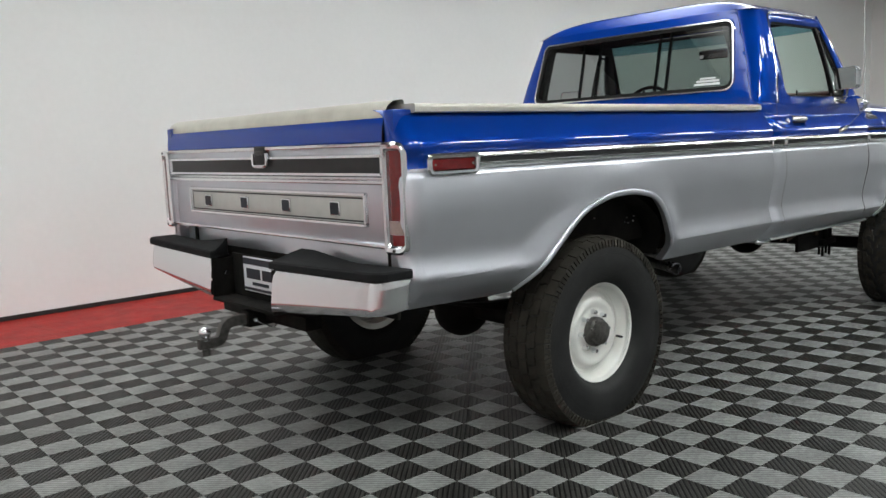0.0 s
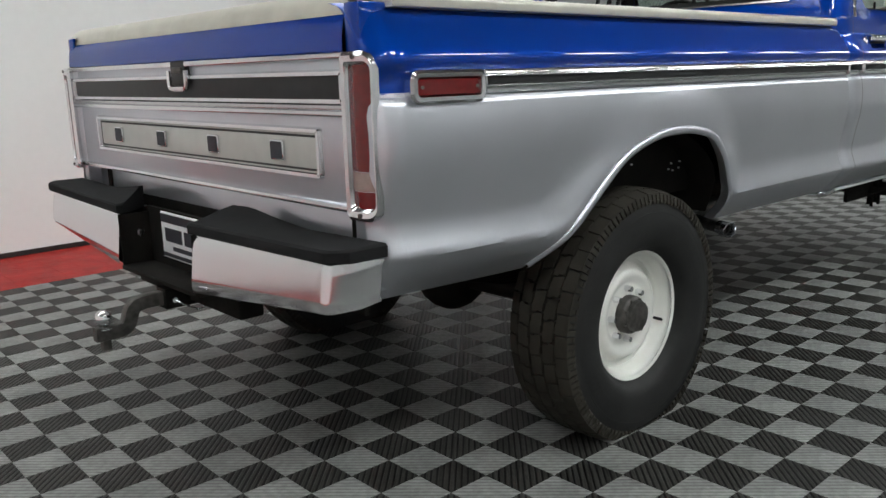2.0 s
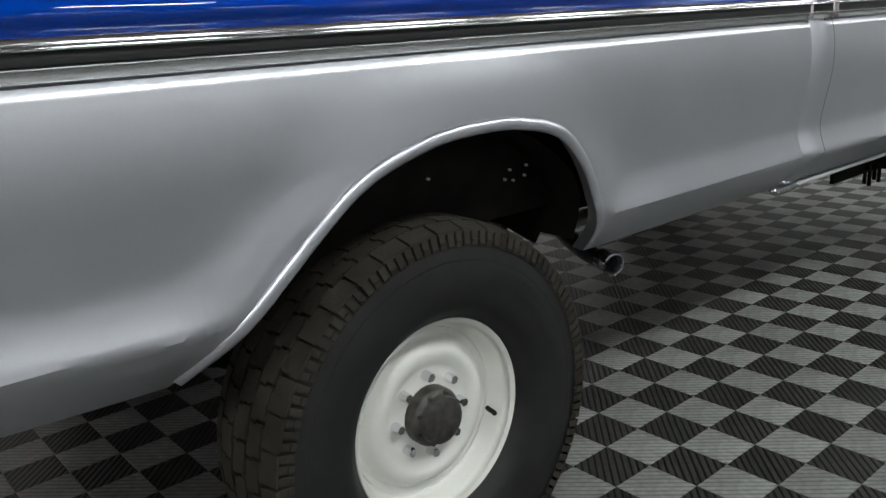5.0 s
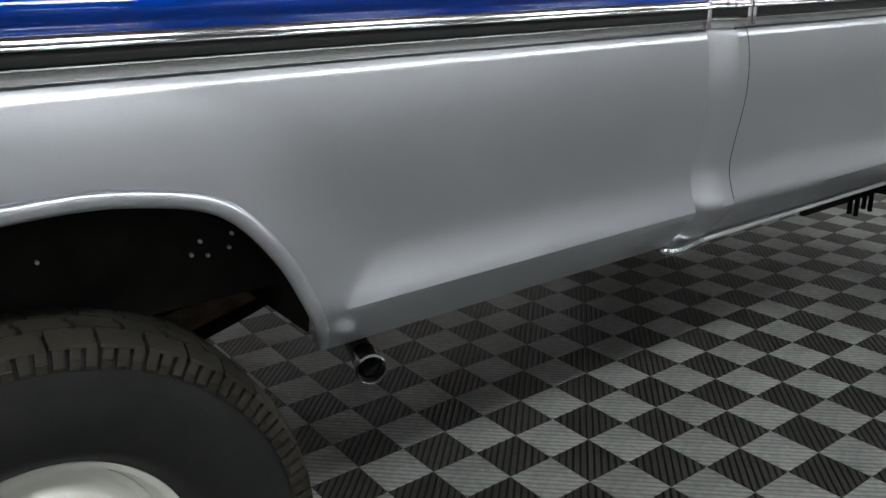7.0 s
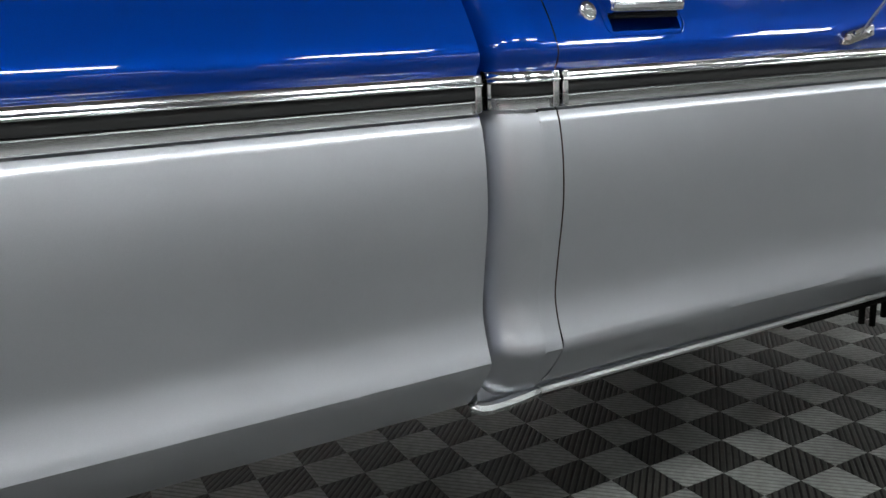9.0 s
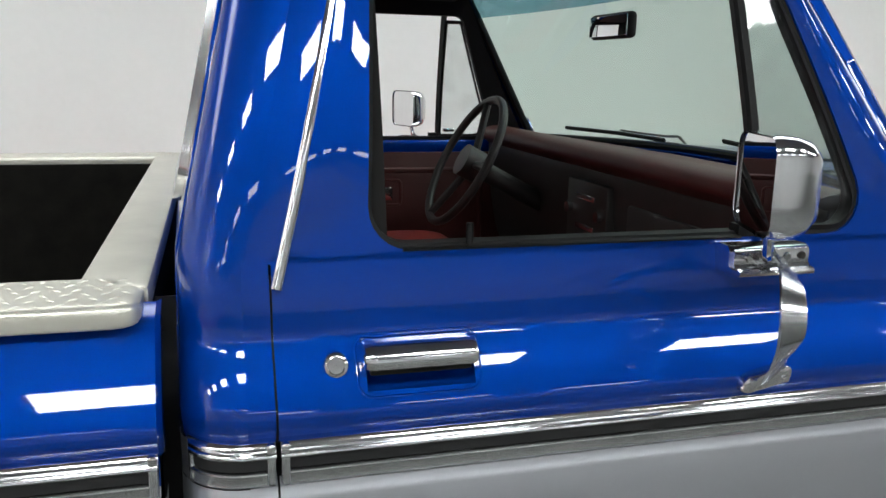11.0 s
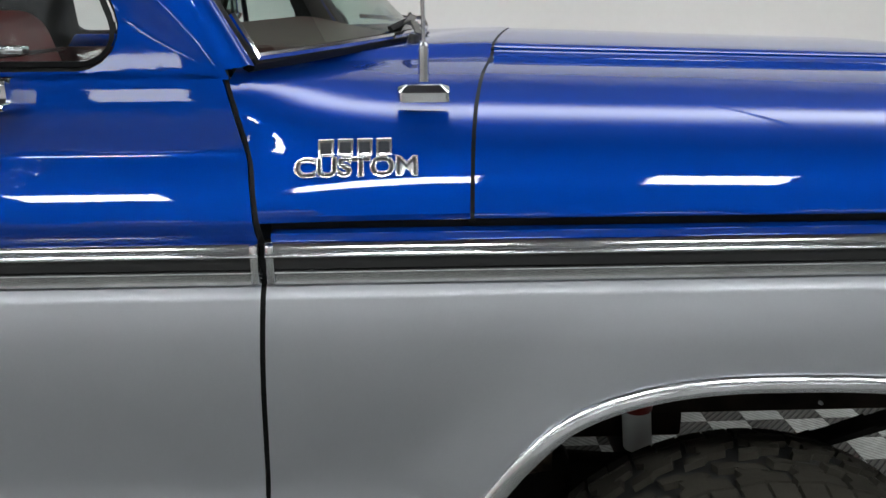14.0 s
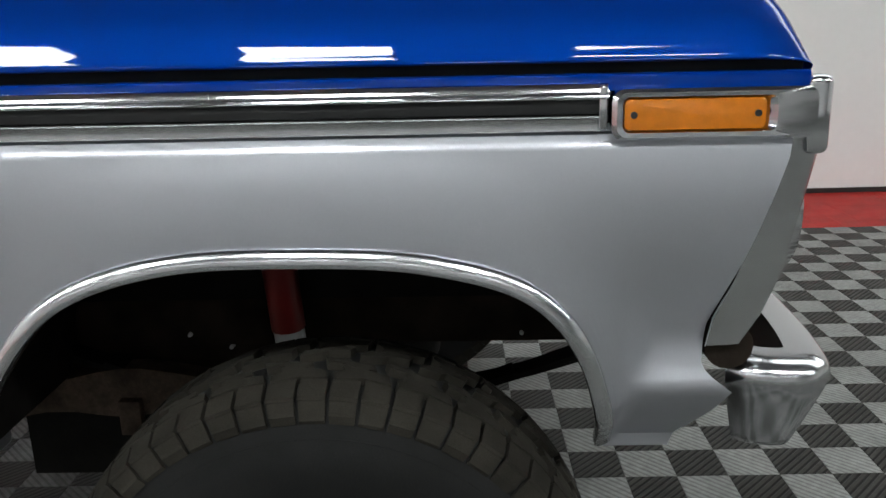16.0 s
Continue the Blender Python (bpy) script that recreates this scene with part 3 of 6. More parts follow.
def strip(y0, y1, z0, z1, depth, mat, name, label="", back=0.0):
    b = BM()
    box(b, TG - back - depth, TG - back + 0.004, y0, y1, z0, z1, min(depth, (z1 - z0)) * 0.3)
    return body(name, b, mat, tailgate, label)


strip(-0.866, 0.966, 1.246, 1.263, 0.016, CHROME, "chrome_strip")
strip(-0.862, 0.962, 1.111, 1.126, 0.014, CHROME, "chrome_strip")
strip(-0.862, 0.962, 0.883, 0.898, 0.014, CHROME, "chrome_strip")
strip(-0.862, 0.962, 1.127, 1.139, 0.006, ALU, "grey_strip")
black_loop = rounded_loop([(-0.862, 1.139), (0.962, 1.139), (0.962, 1.224), (-0.862, 1.224)], [0.008] * 4, 10, 3)
bm = BM()
frame_loop(bm, black_loop, 0.019, tg_place(), 0.013)
body("panel_frame", bm, CHROME, tailgate, "chrome frame round the black band")
strip(-0.848, 0.948, 1.151, 1.212, 0.004, BLACK, "black_panel", "matt black tailgate band")
letter_loop = rounded_loop([(-0.748, 0.953), (0.748, 0.953), (0.748, 1.084), (-0.748, 1.084)], [0.01] * 4, 10, 3)
bm = BM()
frame_loop(bm, letter_loop, 0.018, tg_place(), 0.013)
body("panel_frame", bm, CHROME, tailgate, "chrome frame round the lettered panel")
strip(-0.732, 0.732, 0.969, 1.068, 0.003, GREYFACE, "letter_panel", "pale silver panel with four dark blocks")
bm = BM()
inner = rounded_loop([(-0.728, 0.973), (0.728, 0.973), (0.728, 1.064), (-0.728, 1.064)], [0.006] * 4, 10, 3)
frame_loop(bm, inner, 0.006, tg_place(0.003), 0.001)
body("panel_groove", bm, BLACK, tailgate)
for y in (0.543, 0.181, -0.181, -0.543):
    # each letter is a plain dark block with a bright bead round it
    bm = BM()
    box(bm, TG - 0.012, TG - 0.003, y - 0.032, y + 0.032, 0.992, 1.046, 0.003)
    body("letter_block", bm, CHROME, tailgate)
    bm = BM()
    lp = rounded_loop([(y - 0.028, 0.996), (y + 0.028, 0.996), (y + 0.028, 1.042), (y - 0.028, 1.042)], [0.006] * 4, 2, 3)
    extrude_loop(bm, lp, lambda u, v: Vector((TG - 0.012, u, v)), lambda u, v: Vector((TG - 0.0135, u, v)))
    body("letter_face", bm, INK, tailgate)
# latch handle in its dark pocket
bm = BM()
box(bm, TG - 0.017, TG + 0.01, -0.050, 0.050, 1.190, 1.264, 0.006)
body("latch_pocket", bm, BLACK, tailgate, "black tailgate latch pocket")
bm = BM()
lp = rounded_loop([(-0.062, 1.176), (0.062, 1.176), (0.062, 1.268), (-0.062, 1.268)], [0.018, 0.018, 0.004, 0.004], 4, 4)
u_path = [Vector((TG - 0.018, y, z)) for y, z in ((-0.058, 1.235), (-0.058, 1.20), (-0.05, 1.182), (0, 1.18), (0.05, 1.182), (0.058, 1.20), (0.058, 1.235))]
tube(bm, smooth_path(u_path, 4), 0.008, 8)
body("latch_frame", bm, CHROME, tailgate, "chrome U-shaped latch frame")
bm = BM()
box(bm, TG - 0.022, TG - 0.01, -0.035, 0.035, 1.228, 1.246, 0.004)
body("latch_handle", bm, HUB, tailgate)

bm = BM()
box(bm, TG + 0.045, -0.96, -0.87, 0.92, 0.72, 0.878, 0.004)
body("rear_sill", bm, SILVER, truck, "silver sill below the tailgate")

# ---- tail lights
for s in (-1, 1):
    o = 0.862 if s < 0 else 0.964
    loop = rounded_loop([(s * o, 0.869), (s * (o + 0.103), 0.869), (s * (o + 0.103), 1.262), (s * o, 1.262)], [0.012, 0.03, 0.03, 0.006], 8, 5)

    def wrap(y, z, h=0.0, o=o):
        """Nearly flat towards the gate, turning forward at the body corner."""
        u = max(0.0, abs(y) - o - 0.04) / 0.063
        turn = 0.45 * u
        return Vector((TG - 0.012 + 0.017 * u * u - h * math.cos(turn), y + math.copysign(h * math.sin(turn) * 0.6, y), z))
    bm = BM()
    ring_in = rounded_loop([(s * (o + 0.024), 0.900), (s * (o + 0.095), 0.900), (s * (o + 0.095), 1.232), (s * (o + 0.024), 1.232)], [0.012, 0.015, 0.015, 0.01], 8, 5)
    rows = [[wrap(*p, -0.009) for p in loop], [wrap(*p, 0.004) for p in loop],
            [wrap(*(p + (i - p) * 0.3), 0.012) for p, i in zip(loop, ring_in)], [wrap(*(p + (i - p) * 0.75), 0.010) for p, i in zip(loop, ring_in)],
            [wrap(*p, 0.0) for p in ring_in], [wrap(*p, -0.012) for p in ring_in]]
    grid(bm, rows, closed=True)
    lamp = body("tail_light", bm, CHROME, truck, "tall tail light with a chrome surround")
    for z0, z1, mt, nm, lb in ((0.987, 1.232, RED_LENS, "red_lens", "tall red lens"), (0.940, 0.986, CLEAR_LENS, "reversing_lens", "pale reversing lens"),
                               (0.900, 0.939, RED_LENS, "red_lens", "small red lower lens")):
        bm = BM()
        ys = np.linspace(s * (o + 0.022), s * (o + 0.0965), 7)
        grid(bm, [[wrap(y, z, 0.002 - 0.006 * abs(2 * k / 6 - 1) ** 2) for k, y in enumerate(ys)] for z in np.linspace(z0, z1, 6)])
        body(nm, bm, mt, lamp, lb)
    for zz in (0.883, 1.25):
        bm = BM()
        cyl(bm, wrap(s * (o + 0.055), zz, 0.008), wrap(s * (o + 0.055), zz, 0.014), 0.006, n=10)
        body("screw", bm, HUB, lamp)


# ---- side mouldings: chrome bar over a black insert with a thin lower lip
def corner_in(x):
    """How far the cab's rear corner has turned in at x."""
    d = min(0.082, max(0.0, 1.579 - x)) if 1.48 < x < 1.579 else 0.0
    return 0.085 - math.sqrt(0.085 ** 2 - d * d)


def moulding(x0, x1, s, parent):
    xs = [x0 + (x1 - x0) * k / 8 for k in range(9)]

    def bar(section, a, b):
        bm = BM()
        vs = grid(bm, [[(min(max(x, a), b), s * (y - corner_in(x)), z) for y, z in section] for x in xs])
        bm.faces.new(vs[0])
        bm.faces.new(vs[-1][::-1])
        return bm
    m = body("side_moulding", bar([(0.980, 1.2185), (0.9935, 1.2180), (0.9975, 1.2168), (1.0005, 1.2145), (1.0028, 1.2110), (1.0044, 1.2072), (1.0036, 1.2056), (1.0056, 1.2042), (1.0070, 1.2018), (1.0074, 1.1998), (1.0066, 1.1982), (1.0040, 1.1976), (0.985, 1.1975)], x0, x1),
             CHROME, parent, "polished chrome side moulding with a black insert")
    body("black_insert", bar([(0.983, 1.199), (0.9975, 1.1985), (0.9998, 1.194), (1.0002, 1.188), (0.9992, 1.180), (0.983, 1.176)], x0 + 0.002, x1 - 0.002), BLACK, m, "black rubber insert")
    body("lower_lip", bar([(0.983, 1.1785), (1.0005, 1.1780), (1.0030, 1.1768), (1.0034, 1.1750), (1.0016, 1.1736), (0.9985, 1.1728), (0.9975, 1.1680), (0.9978, 1.1610), (0.9985, 1.1580), (0.983, 1.157)], x0, x1), ALU, m)
    for xx, d in ((x0, 1), (x1, -1)):
        c = corner_in(xx)
        bm = BM()
        box(bm, xx, xx + d * 0.012, s * (0.975 - c), s * (1.0062 - c), 1.1585, 1.2165, 0.0045, 3)
        body("end_cap", bm, CHROME, m)


for s in (-1, 1):
    moulding(-0.7235, BED_X1 - 0.001, s, truck)
    moulding(1.505, 1.612, s, truck)
    moulding(1.618, 2.7045, s, truck)
    moulding(2.714, 3.868, s, truck)
    # side marker lamps
    for x0, x1, z0, z1, mt, nm, lb in ((-0.958, -0.722, 1.146, 1.208, RED_LENS, "rear_marker", "red side marker lamp in a chrome bezel"),
                                       (3.872, 4.128, 1.146, 1.210, AMBER, "front_marker", "amber side marker lamp in a chrome bezel")):
        front = x0 > 0
        lx1 = x1 - 0.02 if not front else 4.064
        e = 0.0 if front else 0.008
        lp = rounded_loop([(x0 - e, z0 - e), (x1 + e * 0.4, z0 - e), (x1 + e * 0.4, z1 + e), (x0 - e, z1 + e)], [0.016 + e] * 4, 8, 5)
        li = rounded_loop([(x0 + 0.016, z0 + 0.012), (lx1, z0 + 0.012), (lx1, z1 - 0.012), (x0 + 0.016, z1 - 0.012)], [0.008] * 4, 8, 5)
        Y = 1.003
        pl = lambda x, z, h, s=s: Vector((x, s * (Y + h), z))
        bm = BM()
        rows = [[pl(*p, -0.02) for p in lp], [pl(*p, 0.004) for p in lp], [pl(*(o + (i - o) * 0.35), 0.009) for o, i in zip(lp, li)],
                [pl(*(o + (i - o) * 0.8), 0.008) for o, i in zip(lp, li)], [pl(*p, -0.004) for p in li]]
        grid(bm, rows, closed=True)
        mk = body(nm, bm, CHROME, truck, lb)
        bm = BM()
        vs = grid(bm, [[pl(*p, -0.004) for p in li], [pl(*p, 0.003) for p in li], [pl(*(sum(li) / len(li) + (p - sum(li) / len(li)) * 0.93), 0.006) for p in li]], closed=True)
        bm.faces.new(vs[-1])
        body("lens", bm, mt, mk)
        for xx in (x0 + 0.027, lx1 - 0.011):
            bm = BM()
            cyl(bm, pl(xx, (z0 + z1) / 2, 0.005), pl(xx, (z0 + z1) / 2, 0.008), 0.0045, n=10)
            body("screw", bm, HUB, mk)

# ---- cab
CAB_BOTTOM = 0.645


def cab_rear_x(z):
    return interp([(0.6, 1.494), (1.2, 1.494), (1.43, 1.4985), (1.935, 1.610), (1.95, 1.6133)], z)


def cab_y(z):
    return side_y(1.59, z) if z < 1.2 else interp(UPPER_CAB, z)


CORNER = 0.085
cab = body("cab", upper_panel(1.494 + CORNER, 1.6135, UPPER_CAB, -1, z1=1.436, step=0.02), BLUE, truck, "glossy blue truck cab")
for s in (-1, 1):
    if s > 0:
        body("cab_side", upper_panel(1.494 + CORNER, 1.612, UPPER_CAB, 1, z1=1.436, step=0.02), BLUE, cab)
    body("cab_corner_lower", lower_panel(1.494 + CORNER, 1.6135, None, s, lambda x: CAB_BOTTOM), SILVER, cab, "silver lower cab corner")
    for z0, z1, mt in ((CAB_BOTTOM, 1.152, SILVER), (1.205, 1.93, BLUE)):
        bm = BM()
        rows = []
        for z in np.linspace(z0, z1, 50):
            xr, y = cab_rear_x(z), cab_y(z)
            rows.append([(xr + CORNER - CORNER * math.sin(a), s * (y - CORNER + CORNER * math.cos(a)), z) for a in np.linspace(0, math.pi / 2, 9)])
        grid(bm, rows)
        body("cab_rear_corner", bm, mt, cab)
    bm = BM()
    rows = [[(1.494 + CORNER - CORNER * math.sin(a), s * (0.986 - CORNER + CORNER * math.cos(a)), z) for a in np.linspace(0, math.pi / 2, 9)] for z in (1.15, 1.206)]
    grid(bm, rows)
    body("cab_rear_corner", bm, SILVER, cab)

# side window frame: pillars and roof rail in one pressing
WIN = [(1.742, 1.442), (2.553, 1.442), (2.392, 1.868), (1.768, 1.868)]
OUT = [(1.5835, 1.430), (2.672, 1.430), (2.385, 1.935), (1.695, 1.935)]
for s in (-1, 1):
    outer = rounded_loop(OUT, [0.002] * 4, 14, 6)
    winl = rounded_loop(WIN, [0.055, 0.06, 0.04, 0.05], 14, 6)
    place = lambda x, z, s=s: Vector((x, s * cab_y(z), z))
    bm = BM()
    rows = []
    for k in range(11):
        t = k / 10
        rows.append([place(*(o + (i - o) * t)) + Vector((0, s * 0.012 * math.sin(math.pi * t) * min(1.0, max(0.0, (o[1] - 1.44) / 0.08)), 0)) for o, i in zip(outer, winl)])
    grid(bm, rows, closed=True)
    rows = [[place(*p) for p in winl], [place(*p) - Vector((0, s * 0.012, 0)) for p in winl]]
    grid(bm, rows, closed=True)
    body("window_surround", bm, BLUE, cab, "blue window surround with pillars")
    bm = BM()
    rows = [[place(*p) - Vector((0, s * 0.004, 0)) for p in winl]]
    c = sum(winl) / len(winl)
    w2 = rounded_loop([(1.748, 1.448), (2.545, 1.449), (2.386, 1.860), (1.775, 1.860)], [0.05, 0.05, 0.035, 0.045], 14, 6)
    rows.append([place(*p) - Vector((0, s * 0.008, 0)) for p in w2])
    rows.append([place(*p) - Vector((0, s * 0.035, 0)) for p in w2])
    rows.append([place(*p) - Vector((0, s * 0.040, 0)) for p in outer])
    grid(bm, rows, closed=True)
    body("window_seal", bm, SEAL, cab, "black rubber window seal")
    # drip moulding down the rear pillar and along the roof edge
    bm = BM()
    pts = [(1.622, 1.400), (1.660, 1.55), (1.700, 1.72), (1.734, 1.86), (1.765, 1.905), (1.85, 1.918), (2.1, 1.922), (2.35, 1.920)]
    path = smooth_path(pts, 6)
    tube(bm, [(p[0], s * (cab_y(p[1]) + 0.005), p[1]) for p in path], 0.0085, 12)
    body("drip_moulding", bm, CHROME, cab, "bright drip moulding down the rear pillar")

# roof
bm = BM()
rows = []
for i in range(25):
    u = i / 24
    row = []
    for k in range(33):
        v = -1 + 2 * k / 32
        xb, xf = 1.612, 2.372 + 0.03 * (1 - v * v)
        x = xb + (xf - xb) * u
        e = min(1.0, u / 0.16) if u < 0.5 else min(1.0, (1 - u) / 0.12)
        e = math.sqrt(max(0.0, 1 - (1 - e) ** 2))
        z = 1.932 + 0.09 * e * (1 - abs(v) ** 5)
        row.append((x, v * 0.795, z))
    rows.append(row)
grid(bm, rows)
body("roof", bm, BLUE, cab, "glossy blue cab roof")
bm = BM()
grid(bm, [[(x, v * 0.76, 1.905 + 0.03 * (1 - v * v)) for v in np.linspace(-1, 1, 9)] for x in (1.64, 2.35)])
body("headliner", bm, CLOTH, cab)

# back panel with the rear window
bm = BM()
RW = [(-0.760, 1.478), (0.760, 1.478), (0.706, 1.888), (-0.706, 1.888)]
RO = [(-0.95, 1.205), (0.95, 1.205), (0.95, 1.935), (-0.95, 1.935)]
ro = rounded_loop(RO, [0.002] * 4, 16, 6)
ri = rounded_loop(RW, [0.06, 0.06, 0.06, 0.06], 16, 6)


def back(y, z, h=0.0):
    lim = cab_y(z) - CORNER
    return Vector((cab_rear_x(z) - 0.018 * (1 - (y / 0.9) ** 2) - h, max(-lim, min(lim, y)), z))


ring_between(bm, ro, ri, lambda y, z: back(y, z), 8)
body("cab_back", bm, BLUE, cab, "blue cab back panel")
bm = BM()
grid(bm, [[back(y, z) for y in np.linspace(-0.9, 0.9, 10)] for z in (CAB_BOTTOM, 0.9, 1.206)])
body("cab_back_lower", bm, SILVER, cab)
bm = BM()
frame_loop(bm, ri, 0.016, lambda y, z, h: back(y, z, h), 0.012)
rear_window = body("rear_window", bm, CHROME, cab, "sliding rear window in a chrome frame")
bm = BM()
ri2 = rounded_loop([(-0.745, 1.493), (0.745, 1.493), (0.692, 1.873), (-0.692, 1.873)], [0.05] * 4, 16, 6)
ri3 = rounded_loop([(-0.728, 1.510), (0.728, 1.510), (0.676, 1.856), (-0.676, 1.856)], [0.04] * 4, 16, 6)
grid(bm, [[back(*p, 0.004) for p in ri2], [back(*p, 0.004) for p in ri3], [back(*p, -0.02) for p in ri3]], closed=True)
part("window_rubber", bm, SEAL, rear_window, rake=True)
bm = BM()
grid(bm, [[back(y, z, -0.004) for y in np.linspace(-0.74, 0.74, 8)] for z in (1.50, 1.67, 1.868)])
pane = part("pane", bm, SMOKE, rear_window, "smoked grey glass", rake=True)
pane.visible_shadow = False
for y in (-0.30, -0.225, 0.225, 0.36):
    bm = BM()
    a, b = back(y, 1.50, -0.012), back(y * 0.97, 1.865, -0.012)
    box(bm, -0.006, 0.010, -0.0065, 0.0065, -0.006, (b - a).length + 0.004)
    q = (b - a).to_track_quat("Z", "Y")
    bmesh.ops.transform(bm, matrix=Matrix.Translation(a) @ Matrix.Rotation(math.atan2(b.x - a.x, b.z - a.z), 4, "Y"), verts=bm.verts)
    part("slider_bar", bm, SEAL, rear_window, rake=True)
bm = BM()
for y0, y1, z0, z1 in ((-0.66, -0.50, 1.522, 1.534), (-0.655, -0.51, 1.54, 1.552), (-0.63, -0.53, 1.556, 1.566)):
    vs = [bm.verts.new(back(y, z, 0.0015)) for y, z in ((y0, z0), (y1, z0), (y1, z1), (y0, z1))]
    bm.faces.new(vs)
part("window_sticker", bm, PLATE, rear_window, "small white sticker bars", False, rake=True)

# windshield
def shield(u, v, h=0.0):
    """u across -1..1, v up 0..1"""
    yb, yt = 0.885, 0.775
    y = u * (yb + (yt - yb) * v)
    c = 1 - abs(u) ** 1.8
    x = (2.685 + 0.25 * c) * (1 - v) + (2.396 + 0.09 * c) * v
    return Vector((x + h, y, 1.446 + 0.016 * c * (1 - v) + 0.478 * v + h * 0.6))


bm = BM()
grid(bm, [[shield(u, v) for u in np.linspace(-1, 1, 25)] for v in np.linspace(0, 1, 6)])
ws = part("windshield", bm, SHIELD, truck, "green tinted windshield", rake=True)
ws.visible_shadow = False
bm = BM()
grid(bm, [[shield(u, v, -0.003) for u in np.linspace(-0.99, 0.99, 25)] for v in (0.86, 0.99)])
tint = part("tint_band", bm, TINT, ws, "blue-green tint band along the top", rake=True)
tint.visible_shadow = False
edge = [shield(u, 0, 0.004) for u in np.linspace(-1, 1, 25)] + [shield(1, v, 0.004) for v in np.linspace(0.1, 1, 8)] \
    + [shield(u, 1, 0.004) for u in np.linspace(0.9, -1, 24)] + [shield(-1, v, 0.004) for v in np.linspace(0.9, 0, 8)]
bm = BM()
tube(bm, edge, 0.013, 8)
body("windshield_seal", bm, SEAL, ws, "black rubber windshield seal")
bm = BM()
foot = [shield(-1, v, 0.004) for v in (0.12, 0.06)] + edge[:25] + [shield(1, v, 0.004) for v in (0.06, 0.12)]
tube(bm, [p + Vector((0.014, 0, 0.008)) for p in foot], 0.006, 6)
body("windshield_trim", bm, CHROME, ws, "thin chrome windshield trim")
for s in (-1, 1):
    # a-pillar face between the glass and the side frame
    bm = BM()
    rows = []
    for v in np.linspace(-0.015, 1.02, 14):
        p = shield(s, v, 0.006)
        z = p.z
        xo = 2.672 + (2.385 - 2.672) * (z - 1.43) / (1.935 - 1.43)
        q = Vector((xo, s * cab_y(z), z))
        mid = (p + q) / 2 + Vector((0.016, s * 0.010, 0.006))
        rows.append([p + Vector((0, 0, 0)), (p + mid) / 2 + Vector((0.006, s * 0.003, 0)), mid, (mid + q) / 2 + Vector((0.004, s * 0.004, 0)), q])
    grid(bm, rows)
    body("a_pillar", bm, BLUE, cab)

